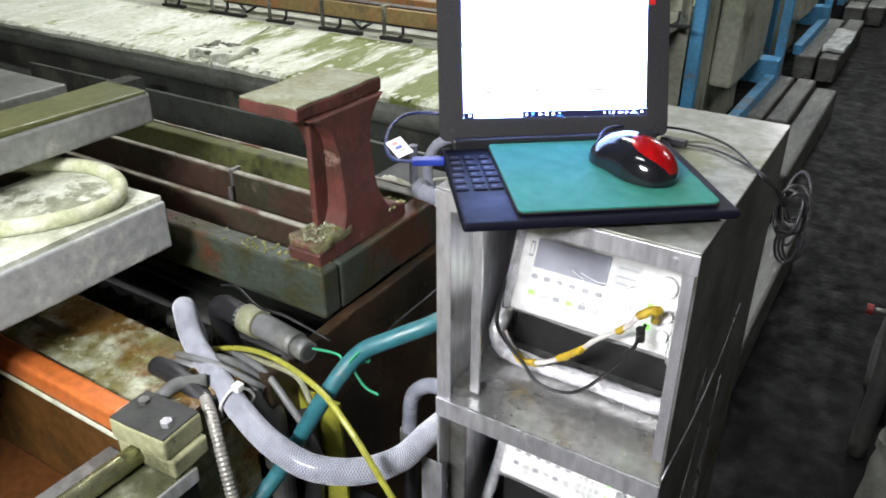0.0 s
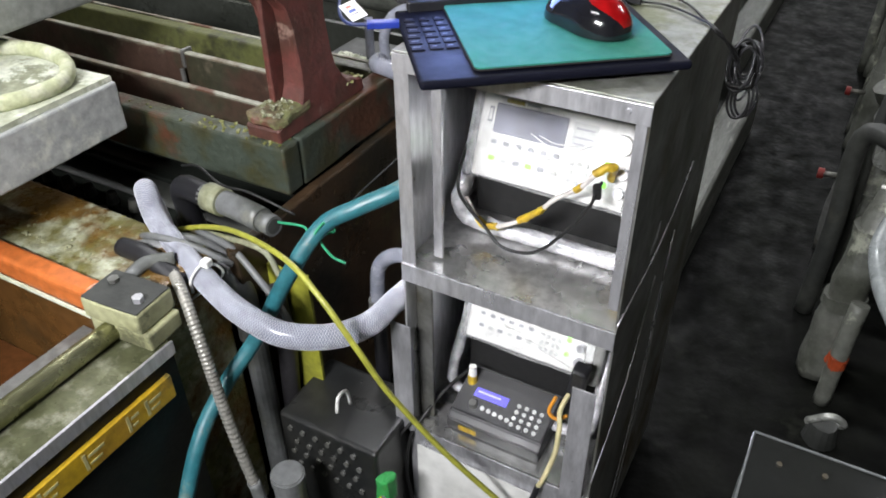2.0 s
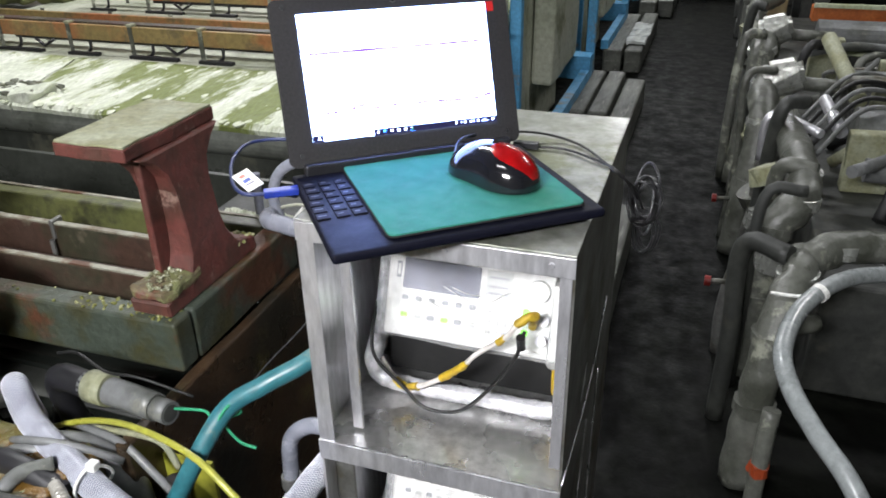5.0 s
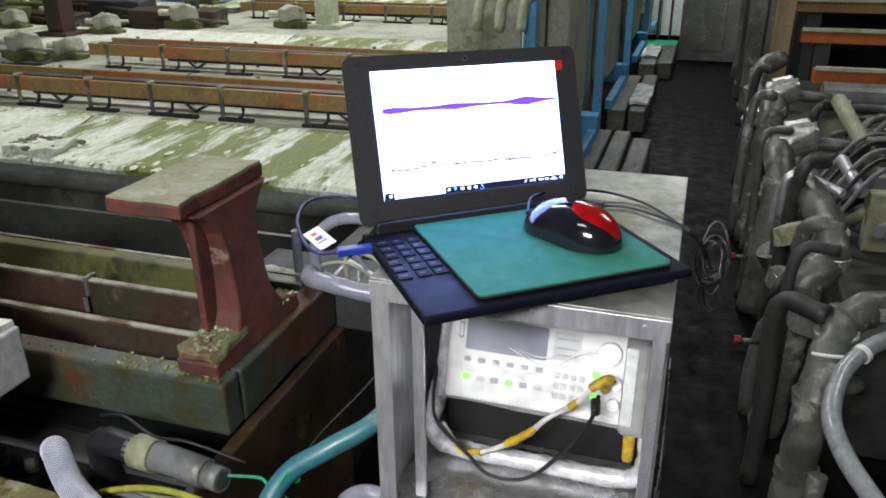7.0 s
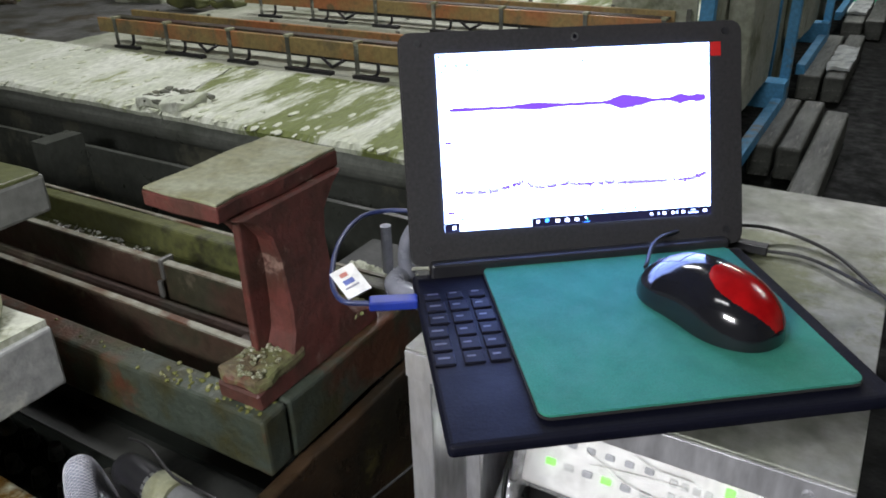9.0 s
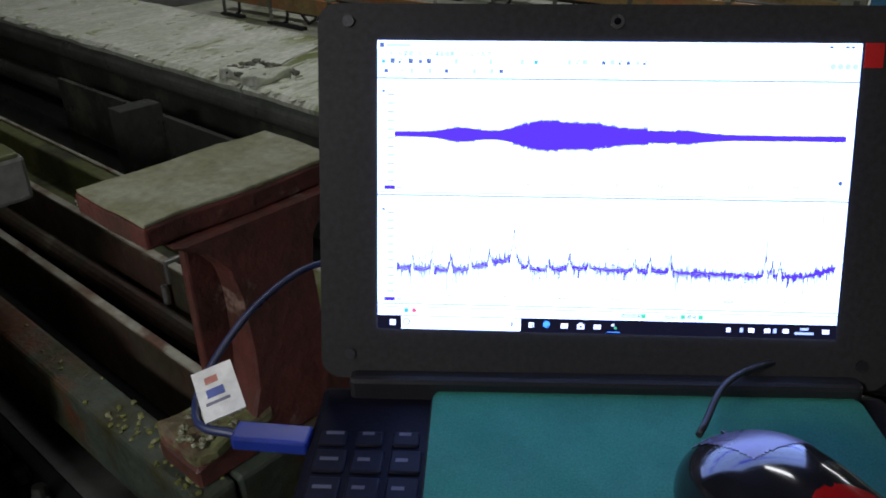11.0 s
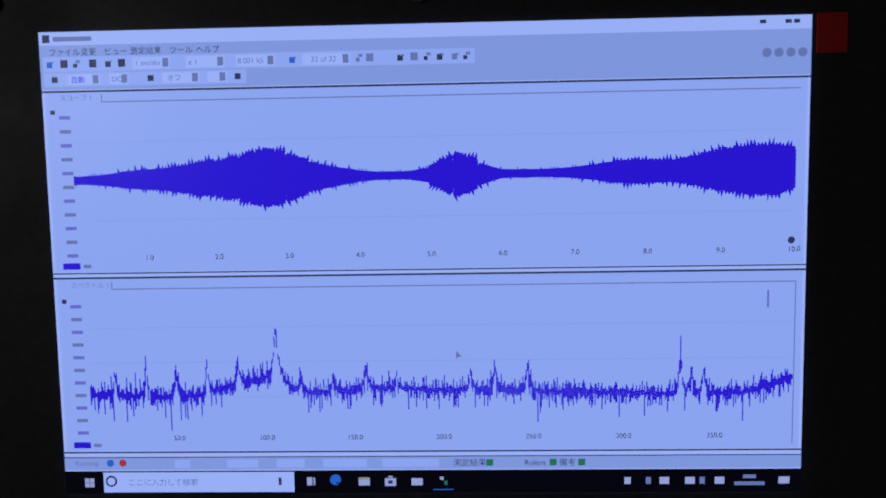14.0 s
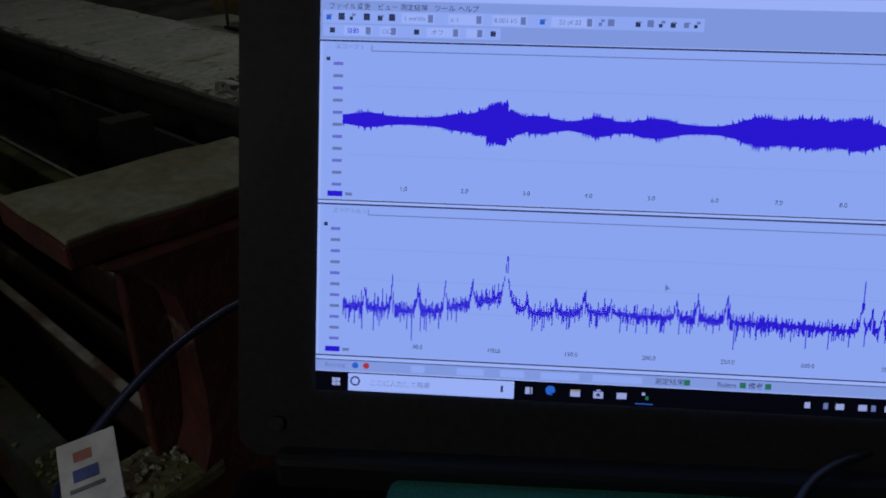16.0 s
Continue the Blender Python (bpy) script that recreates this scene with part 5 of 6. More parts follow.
part("hose", tube([(-0.175, 0.16, 0.75), (-0.178, 0.05, 0.738), (-0.231, 0.0, 0.712), (-0.276, -0.03, 0.684), (-0.307, -0.08, 0.622), (-0.375, -0.105, 0.49), (-0.398, -0.168, 0.431), (-0.395, -0.243, 0.38), (-0.388, -0.318, 0.265), (-0.38, -0.36, 0.12), (-0.37, -0.38, 0.0)], 0.0125, 10, 14), TEAL, h)
part("string_tie", tube([(-0.36, -0.03, 0.665), (-0.31, -0.03, 0.672), (-0.285, -0.05, 0.672), (-0.268, -0.035, 0.695), (-0.262, -0.02, 0.675), (-0.285, -0.028, 0.66), (-0.25, -0.05, 0.655), (-0.225, -0.05, 0.65)], 0.0022, 8, 5), mat("green_string", (0.02, 0.25, 0.12), 0.7), h, "green string tie")
h = thing("yellow_tube", "thin yellow tube arching over to the rack", "tube")
part("tube", tube([(-0.665, -0.02, 0.53), (-0.594, -0.03, 0.577), (-0.499, -0.04, 0.619), (-0.407, -0.06, 0.646), (-0.298, -0.09, 0.655), (-0.229, -0.11, 0.63), (-0.164, -0.12, 0.568), (-0.121, -0.11, 0.494), (-0.047, -0.08, 0.379), (0.035, -0.04, 0.262)], 0.0045, 12, 10), mat("yellow_pvc", (0.3, 0.3, 0.045), 0.35), h)
h = thing("steel_flex_hose", "ribbed flexible steel conduit hanging down", "hose")
part("conduit", tube([(-0.518, -0.12, 0.591), (-0.448, -0.16, 0.594), (-0.396, -0.19, 0.52), (-0.37, -0.2, 0.413), (-0.345, -0.2, 0.269), (-0.317, -0.2, 0.168)], 0.0088, 60, 12, wave=lambda i: 1.0 + 0.10 * math.sin(i * 1.57)), mat("dull_conduit", (0.3, 0.29, 0.26), 0.4, 0.4), h)
part("end_sleeve", tube([(-0.345, -0.2, 0.269), (-0.32, -0.2, 0.18), (-0.27, -0.17, 0.06), (-0.24, -0.15, 0.0)], 0.011, 8, 12), GREYPIPE, h)
h = thing("pvc_bend", "grey plastic pipe bend strapped beside the clamp", "pipe")
part("bend", tube([(-0.600, -0.13, 0.583), (-0.545, -0.075, 0.59), (-0.492, -0.05, 0.572), (-0.447, -0.05, 0.53), (-0.432, -0.055, 0.45)], 0.021, 10, 16), GREYPIPE, h)
part("collar", cyl(0.024, 0.03, pose(-0.432, -0.055, 0.435), 18), STEEL_DARK, h)
part("drop_pipe", cyl(0.02, 0.44, pose(-0.432, -0.055, 0.0, 0, 0), 16), GREYPIPE, h)
part("dark_sleeve", tube([(-0.60, -0.13, 0.603), (-0.54, -0.135, 0.607), (-0.47, -0.14, 0.585)], 0.016, 6, 12), BLACK, h)
h = thing("black_drain_hose", "black hose dropping behind the hoses", "hose")
part("hose", tube([(-0.40, -0.02, 0.52), (-0.395, -0.02, 0.40), (-0.405, -0.02, 0.25), (-0.40, -0.03, 0.0)], 0.017, 8, 12), mat("worn_black_hose", (0.035, 0.033, 0.036), 0.5), h)
h = thing("outlet_pipe", "grey outlet pipe with a black elbow", "pipe")
part("elbow", tube([(-0.605, 0.035, 0.49), (-0.602, 0.012, 0.60), (-0.585, 0.002, 0.645), (-0.52, -0.008, 0.65)], 0.020, 8, 14), BLACK, h)
part("pipe", tube([(-0.53, -0.007, 0.65), (-0.46, -0.013, 0.652), (-0.398, -0.022, 0.652)], 0.0195, 4, 18), GREYPIPE, h)
part("socket", tube([(-0.52, -0.008, 0.651), (-0.485, -0.011, 0.652)], 0.0235, 3, 18, smooth_line=False), PLATETOP, h)
part("nozzle", tube([(-0.40, -0.022, 0.652), (-0.372, -0.027, 0.652)], 0.0165, 3, 18, smooth_line=False), GREYPIPE, h)
# Flat dark disc painted for the shade inside the open pipe.
part("bore", tube([(-0.3725, -0.027, 0.652), (-0.3715, -0.0272, 0.652)], 0.012, 2, 16, smooth_line=False), DARK, h)
part("strap", tube([(-0.60, 0.02, 0.672), (-0.55, 0.01, 0.688), (-0.49, -0.004, 0.678), (-0.43, -0.008, 0.684), (-0.36, 0.01, 0.655)], 0.002, 8, 6), CABLE, h)
h = thing("clear_small_tubes", "bundle of small clear tubes", "tube")
part("tube", tube([(-0.539, -0.03, 0.594), (-0.448, -0.05, 0.602), (-0.391, -0.06, 0.569), (-0.359, -0.06, 0.532), (-0.34, -0.05, 0.47)], 0.006, 8, 8), GREYPIPE, h)
part("tube", tube([(-0.56, -0.025, 0.585), (-0.47, -0.035, 0.605), (-0.40, -0.03, 0.60), (-0.375, -0.03, 0.56)], 0.005, 8, 8), PLATETOP, h)
part("tube", tube([(-0.60, -0.09, 0.60), (-0.56, -0.10, 0.618), (-0.50, -0.085, 0.612), (-0.44, -0.06, 0.58)], 0.0055, 8, 8), GREYPIPE, h)
w = thing("thin_wire", "thin black wire hanging from the rack", "wire")
part("wire", tube([(-0.166, 0.10, 0.83), (-0.20, 0.08, 0.77), (-0.262, 0.04, 0.70), (-0.29, 0.02, 0.656), (-0.33, 0.0, 0.62)], 0.0015, 8, 6), CABLE, w)
s = thing("yellow_sheet", "olive yellow plastic sheet leaning on the board", "sheet")
part("sheet", rough_up(box(-0.455, -0.345, 0.0, 0.006, 0.0, 0.55), 0.006, 9, 5), mat("olive_yellow_sheet", (0.27, 0.27, 0.03), 0.5, 0, (0.2, 0.2, 0.03), 8, 0.5), s)
m_ = thing("pump_box", "dark plastic pump box with rows of studs", "pump")
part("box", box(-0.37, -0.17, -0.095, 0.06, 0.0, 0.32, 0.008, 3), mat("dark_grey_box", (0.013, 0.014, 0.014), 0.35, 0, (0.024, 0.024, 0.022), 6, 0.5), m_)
for r_ in range(4):
    for q in range(6):
        part("stud", cyl(0.005, 0.005, pose(-0.345 + q * 0.026 + 0.01 * (r_ % 2), -0.094, 0.295 - r_ * 0.028, 90), 10), STEEL_DARK, m_)
part("hook", tube([(-0.27, -0.02, 0.32), (-0.268, -0.03, 0.36), (-0.262, -0.06, 0.375), (-0.26, -0.07, 0.35)], 0.003, 6, 6), WHITE_PLASTIC, m_)
m_ = thing("capped_pipe", "grey capped pipe stub on the floor", "pipe")
part("stub", cyl(0.026, 0.29, pose(-0.285, -0.18, 0.0), 24), GREYPIPE, m_)
part("cap", cyl(0.028, 0.02, pose(-0.285, -0.18, 0.285), 24, bevel=0.003), GREYPIPE, m_)
e = thing("earth_wire", "green and yellow earth wire with a frayed end", "wire")
EY, EG = mat("earth_yellow", (0.5, 0.5, 0.02), 0.5), mat("earth_green", (0.03, 0.25, 0.06), 0.5)
line = spline([(-0.40, -0.2, 0.02), (-0.349, -0.2, 0.131), (-0.298, -0.19, 0.187), (-0.238, -0.17, 0.229), (-0.199, -0.15, 0.209), (-0.154, -0.13, 0.243), (-0.145, -0.1, 0.26)], 8)
for i in range(0, len(line) - 4, 4):
    part("stripe", tube(line[i:i + 5], 0.006, 1, 8, smooth_line=False), (EY, EG, EY, GREYPIPE)[(i // 4) % 4], e)
part("frayed_end", rough_up(box(-0.16, -0.135, -0.115, -0.09, 0.235, 0.29, 0.003), 0.006, 60, 2), EG, e)

# ---- channel and covered tanks behind ----
CRUST = mat("pale_crust", (0.52, 0.55, 0.42), 0.8, 0, (0.42, 0.46, 0.3), 5, 0.5, (0.3, 0.33, 0.15), 2, 0.3, 0.5, 45)
LEFT, RIGHT = -7.0, -0.62


def build_covered_tank(y0, y1, y2, splits, seed, first=False):
    """A long tank: broad flat covers from y0 to y1, then an open pale deck to y2."""
    t = thing("covered_tank", "long plating tank with broad salt crusted covers", "tank", None, "covered tanks", near=False)
    part("wall", box(LEFT, RIGHT, y0 + 0.02, y0 + 0.05, GROUND, 0.60), TANKWALL, t)
    part("rim_pipe", cyl(0.045, RIGHT - LEFT, pose(LEFT, y0 + 0.022, 0.582, 0, 90), 24), mat("wet_grey_pipe", (0.13, 0.137, 0.12), 0.35, 0.1, (0.09, 0.097, 0.08), 4, 0.5), t, "wet grey rim pipe")
    part("lower_pipe", cyl(0.04, RIGHT - LEFT, pose(LEFT, y0 - 0.03, 0.43, 0, 90), 20), TANKWALL, t)
    lean = lambda y: -0.33 * (y - y0)
    for n_, (a, b) in enumerate(zip(splits, splits[1:])):
        bm = bmesh.new()
        nx, ny = max(8, int((b - a) / 0.045)), 14
        prof = [(y0 - 0.006, 0.612), (y0 - 0.012, 0.630), (y0 + 0.004, 0.642)] + [(y0 + 0.004 + (y1 - y0) * k / ny, 0.642 + 0.018 * k / ny) for k in range(1, ny + 1)] + [(y1 + 0.008, 0.650), (y1, 0.632)]
        rows_ = []
        for i in range(nx + 1):
            rows_.append([])
            for y, z in prof:
                l0, l1 = (0.0 if a == LEFT else lean(y) + 0.005), (0.0 if b == RIGHT else lean(y) - 0.005)
                rows_[-1].append(bm.verts.new((a + l0 + (b + l1 - a - l0) * i / nx, y, z)))
        for p, q in zip(rows_, rows_[1:]):
            for i in range(len(prof)):
                j = (i + 1) % len(prof)
                bm.faces.new((p[i], p[j], q[j], q[i]))
        bm.faces.new(rows_[0])
        bm.faces.new(rows_[-1][::-1])
        bmesh.ops.recalc_face_normals(bm, faces=bm.faces)
        part("cover", rough_up(rough_up(bm, 0.005, 5), 0.0022, 28), COVER if n_ == len(splits) - 2 else COVER_PALE, t, "olive cover under white salt crust")
        rr = random.Random(seed + int(a * 7))
        bm = bmesh.new()
        for k in range(int((b - a) * (110 if first else 40))):
            f_ = rr.random() ** 2 * 0.7 if rr.random() < 0.7 else rr.uniform(0.9, 1.0)
            r_ = rr.uniform(0.004, 0.013)
            bmesh.ops.create_icosphere(bm, subdivisions=1, radius=r_, matrix=Matrix.Translation((rr.uniform(a, b), y0 - 0.01 + (y1 - y0) * f_, 0.641 + 0.018 * f_)) @ Matrix.Rotation(rr.uniform(-0.4, 0.4), 4, "Z") @ Matrix.Diagonal((0.9, 2.2, 0.35, 1)))
        tagged(part("crust", rough_up(bm, 0.004, 60), SALT, t, "white salt lumps"), kind="stuff")
    edge_ = -3.0 if first else -3.3
    part("top_deck", rough_up(box(edge_, RIGHT, y1 + 0.012, y2, 0.60, 0.645, 0.004), 0.004, 3, 6), CREAM, t, "pale stained deck")
    part("dark_deck", rough_up(box(LEFT, edge_ - 0.006, y1 + 0.012, y2, 0.56, 0.62, 0.004), 0.006, 3, 6), STEEL_DARK, t, "darker deck on the left")
    part("back_wall", box(LEFT, RIGHT, y2 - 0.04, y2 - 0.01, GROUND, 0.599), STEEL_DARK, t)
    return t


def build_bar_rack(y, z, x0, x1, step):
    r_ = thing("bar_rack", "ochre bars on dark brackets above the tank", "rack", None, "bar racks", near=False)
    part("front_bar", rough_up(box(x0, x1, y, y + 0.016, z + 0.058, z + 0.114, 0.003), 0.002, 3), OCHRE, r_, "ochre and orange bar")
    part("back_bar", rough_up(box(x0, x1, y + 0.17, y + 0.186, z + 0.066, z + 0.118, 0.003), 0.002, 3), OCHRE, r_, "ochre and orange bar")
    part("top_bar", box(x0, x1, y + 0.07, y + 0.115, z + 0.098, z + 0.108, 0.002), RAIL, r_)
    part("low_rail", box(x0 + 0.4, x1, y + 0.07, y + 0.09, z + 0.032, z + 0.046, 0.003), BLACK, r_, "dark lower rail")
    x = x0 + 0.1
    i = 0
    while x < x1:
        b = part("bracket", box(x, x + 0.018, y - 0.006, y - 0.0005, z + 0.002, z + 0.12, 0.002), WRAP, r_)
        part("bracket_cap", box(x - 0.002, x + 0.02, y - 0.009, y + 0.024, z + 0.1145, z + 0.124, 0.002), PLATETOP, b)
        part("bracket", box(x + 0.04, x + 0.058, y + 0.187, y + 0.193, z + 0.002, z + 0.126, 0.002), WRAP, r_)
        part("foot_bar", box(x - 0.008, x + 0.13 + 0.07 * (i % 2), y - 0.014, y + 0.010, z - 0.001, z + 0.012, 0.002), BLACK, r_)
        if i % 2:
            for s_ in (1, -1):
                part("brace", tube([(x + 0.15, y + 0.06, z + 0.008), (x + 0.15 + s_ * 0.05, y + 0.07, z + 0.036)], 0.006, 2, 6, smooth_line=False), BLACK, r_)
        part("peg", tube([(x + 0.08, y + 0.02, z + 0.06), (x + 0.08, y + 0.015, z + 0.02), (x + 0.06, y + 0.01, z + 0.006)], 0.006, 4, 6), BLACK, r_)
        x += step * (1.0, 1.12, 0.94)[i % 3]
        i += 1
    return r_


channel = thing("channel_bath", "dark rinse channel between two tanks", "bath", near=False)
part("liquid", box(LEFT, -0.64, 0.478, 1.11, 0.26, 0.38), WATER, channel)
part("end_wall", box(-0.64, -0.60, 0.605, 1.09, GROUND, 0.57), DARK, channel)
part("plate", rough_up(box(-2.6, -0.7, 0.92, 0.935, 0.35, 0.56), 0.003, 5, 3), TANKWALL, channel, "dull hanging plate")
part("plate", rough_up(box(-2.0, -1.93, 0.80, 0.92, 0.35, 0.60), 0.003, 5, 2), TANKWALL, channel)
part("side_beam", rough_up(box(LEFT, -0.64, 0.60, 0.66, 0.40, 0.50, 0.004), 0.003, 5, 4), TANKWALL, channel)
build_covered_tank(1.10, 1.57, 2.84, (LEFT, -4.9, -1.78, RIGHT), 3, True)
build_bar_rack(1.66, 0.645, -2.78, -0.66, 0.30)
build_bar_rack(2.45, 0.645, -2.72, -0.66, 0.32)
build_covered_tank(2.95, 3.62, 4.9, (LEFT, -4.9, -2.0, RIGHT), 11)
build_bar_rack(4.45, 0.645, -3.1, -0.7, 0.34)
build_covered_tank(5.2, 5.9, 7.2, (LEFT, -4.0, RIGHT), 17)
build_bar_rack(6.1, 0.645, -5.5, -0.7, 0.4)
build_covered_tank(7.7, 8.5, 9.8, (LEFT, -3.5, RIGHT), 23)
build_bar_rack(8.7, 0.645, -6.0, -0.7, 0.45)
build_covered_tank(10.2, 11.0, 12.6, (LEFT, -3.0, RIGHT), 29)
build_covered_tank(13.4, 14.2, 16.0, (LEFT, -3.3, RIGHT), 31)

# broken corner where two covers meet
b = thing("broken_corner", "broken dark corner piece lying on the crusted cover", "rubble", pose(-1.76, 1.12, 0.638), near=False)
part("shard", rough_up(box(-0.13, 0.05, -0.02, 0.10, 0.0, 0.03, 0.006), 0.018, 17, 4), COVER_PALE, b)
tagged(crumbs("crumb", b, 40, -0.16, 0.07, -0.015, 0.13, 0.02, 0.014, mat("dark_rubble", (0.07, 0.075, 0.05), 0.6, 0, (0.2, 0.2, 0.14), 20, 0.4), 33), kind="stuff")

# crusted bearings, posts and crates along the far tanks
for x, y, s_ in ((-3.22, 2.55, 1.0), (-3.0, 2.62, 0.75), (-3.45, 3.45, 0.9), (-3.15, 3.85, 1.1), (-2.45, 4.05, 1.0), (-4.25, 3.5, 0.9), (-4.0, 5.3, 1.2)):
    b = thing("bearing_block", "pale crusted bearing block on the tank", "bearing", pose(x, y, 0.64), "bearing blocks", near=False)
    part("foot", rough_up(box(-0.13 * s_, 0.11 * s_, -0.05, 0.05, 0.0, 0.05 * s_, 0.012), 0.018, 12, 4), OLIVE, b)
    part("housing", rough_up(box(-0.08 * s_, 0.06 * s_, -0.045, 0.045, 0.048 * s_, 0.14 * s_, 0.014), 0.022, 13, 4), CREAM, b)
    part("shaft_end", rough_up(cyl(0.022 * s_, 0.16 * s_, pose(-0.18 * s_, 0, 0.09 * s_, 0, 90), 14), 0.006, 20), CRUST, b)
# The first column takes dark rail rust to paint its shade.
for x, y, h_, col in ((-3.72, 3.35, 2.4, RAIL), (-1.02, 5.0, 2.4, RUST), (-2.25, 4.15, 1.1, CRUST)):
    b = thing("steel_column", "rusty steel column among the tanks", "column", pose(x, y, 0.0), "steel columns", near=False)
    part("shaft", box(-0.06, 0.06, -0.06, 0.06, GROUND, h_, 0.006), col, b)
    part("foot_plate", box(-0.14, 0.14, -0.12, 0.12, 0.64, 0.67, 0.004), col, b)
b = thing("far_stub", "rusty red I-section stub with a pale plate on the far tank", "steel support", pose(-1.0, 3.75, 0.645), near=False)
part("foot", box(-0.10, 0.10, -0.11, 0.11, 0.0, 0.02, 0.003), RUST, b)
part("web", box(-0.03, 0.03, -0.05, 0.05, 0.02, 0.17, 0.004), RUST, b)
part("top_plate", rough_up(box(-0.12, 0.12, -0.11, 0.11, 0.17, 0.19, 0.003), 0.003, 14, 3), PLATETOP, b, "pale scaled top plate")
rnd = random.Random(92)
for k in range(16):
    x, y = rnd.uniform(-5.6, -3.25), rnd.uniform(2.2, 4.8)
    b = thing("machine_part", "dark grimy machine part standing on the far tank", "machine part", pose(x, y, 0.60, 0, 0, rnd.uniform(-14, 14)), "machine parts", near=False)
    w_, d_, h_ = rnd.uniform(0.12, 0.34), rnd.uniform(0.05, 0.12), rnd.uniform(0.05, 0.17)
    part("block", rough_up(box(-w_, w_, -d_, d_, 0.0, h_, 0.01), 0.012, 9, 3), (OLIVE, DARK, RAIL, STEEL_DARK, CREAM)[k % 5], b)
    part("boss", rough_up(cyl(0.03, 0.06, pose(w_ * 0.4, 0, h_ - 0.005), 14, 0.024), 0.005, 30), (DARK, CRUST)[k % 2], b)
    part("rod", tube([(-w_ * 1.4, 0.0, h_ * 0.6), (0, -d_ - 0.02, h_ * 0.7), (w_ * 1.3, -d_, h_ * 0.5)], 0.014, 5, 8), RAIL, b)
CRATE = mat("blue_crate", (0.10, 0.2, 0.42), 0.5, 0, (0.3, 0.36, 0.5), 5, 0.4)
for k in range(5):
    b = thing("crate", "blue and white stacked plastic crate", "crate", pose(-6.6 + k * 0.62, 5.55 + 0.1 * (k % 2), 0.655), "stacked crates", near=False)
    part("tub", box(-0.27, 0.27, -0.2, 0.2, 0.0, 0.30, 0.012), CRATE, b)
    part("rim", box(-0.29, 0.29, -0.22, 0.22, 0.30, 0.335, 0.008), WHITE_PLASTIC, b)
    part("label", box(-0.12, 0.12, -0.2035, -0.2, 0.1, 0.2), WHITE_PLASTIC, b)

# ---- blue framed cabinets beside the aisle ----
for k, y in enumerate((2.75, 4.5, 6.4, 8.6)):
    f = thing("blue_frame", "sky blue painted steel frame beside the aisle", "frame", None, "blue frames")
    part("post", box(-0.60, -0.545, y, y + 0.05, 0.0, 2.2, 0.004), BLUE, f)
    part("post", box(-0.42, -0.37, y + 1.15, y + 1.2, 0.15, 2.2, 0.004), BLUE, f)
    part("sill", box(-0.60, -0.37, y + 1.02, y + 1.14, 0.14, 0.27, 0.004), BLUE, f)
    part("sill", box(-0.42, -0.37, y + 0.06, y + 1.01, 0.14, 0.2, 0.004), BLUE, f)
    c_ = thing("panel_cabinet", "stained cream panel cabinet in a blue frame", "cabinet", None, "panel cabinets")
    part("side_panel", rough_up(box(-0.598, -0.56, y + 0.06, y + 1.0, 0.0, 1.5, 0.004), 0.004, 4, 4), CREAM, c_)
    part("end_panel", rough_up(box(-0.95, -0.605, y - 0.02, y + 0.0, 0.0, 1.3, 0.004), 0.003, 4, 3), CREAM, c_)
    part("block", rough_up(box(-0.558, -0.45, y + 0.3, y + 1.0, 0.28, 1.3, 0.02), 0.01, 5, 4), CREAM, c_, "bulging cream block")
    for j in range(3):
        part("valve", tube([(-0.80 + 0.1 * j, y - 0.06, 0.86), (-0.78 + 0.1 * j, y - 0.07, 0.98), (-0.72 + 0.1 * j, y - 0.06, 1.02)], 0.022, 5, 10), CRUST, c_, "crusted valve")

# ---- planks and boards on the aisle floor ----
for x, y, w_, l_, z in ((-0.40, 3.15, 0.10, 0.85, 0.0), (-0.285, 3.15, 0.10, 0.85, 0.0), (-0.165, 2.45, 0.11, 1.4, 0.0), (-0.40, 4.55, 0.12, 1.3, 0.0), (-0.26, 4.55, 0.11, 1.35, 0.0), (-0.35, 6.4, 0.14, 1.2, 0.0), (-0.2, 6.5, 0.13, 1.1, 0.0), (-0.02, 1.0, 0.10, 1.05, 0.0)):
    b = thing("plank", "worn grey wet plank lying along the aisle", "plank", pose(x, y, z), "aisle planks")
    part("board", rough_up(box(0, w_, 0, l_, 0, 0.15, 0.012, 2), 0.004, 7, 2), WOOD, b)
PLASTIC = mat("shiny_film_sheet", (0.5, 0.52, 0.5), 0.12, bump=1.0, bump_scale=14)
for x, y in ((-0.27, 4.7), (-0.34, 6.7)):
    b = thing("film_bundle", "shiny crumpled plastic film on a plank", "plastic film", pose(x, y, 0.15))
    part("film", rough_up(box(0.0, 0.13, 0, 0.6, 0.003, 0.03, 0.004), 0.018, 16, 6), PLASTIC, b)
d = thing("end_doorway", "bright strip curtain doorway at the aisle's end", "doorway")
part("frame", box(-0.62, -0.02, 9.0, 9.1, 1.9, 2.4), CREAM, d)
part("jamb", box(-0.62, -0.56, 9.0, 9.1, 0.0, 1.9), CREAM, d)
part("jamb", box(-0.08, -0.02, 9.0, 9.1, 0.0, 1.9), CREAM, d)
STRIP = mat("pale_strip", (0.66, 0.72, 0.68), 0.4)
for k in range(4):
    part("strip", box(-0.555 + k * 0.118, -0.449 + k * 0.118, 9.03 + 0.01 * (k % 2), 9.035 + 0.01 * (k % 2), 0.05, 1.9), STRIP, d)
for x in (-0.36, -0.22):
    part("bar", box(x, x + 0.03, 8.9, 8.93, 0.0, 1.9, 0.003), BLACK, d, "dark upright bar")
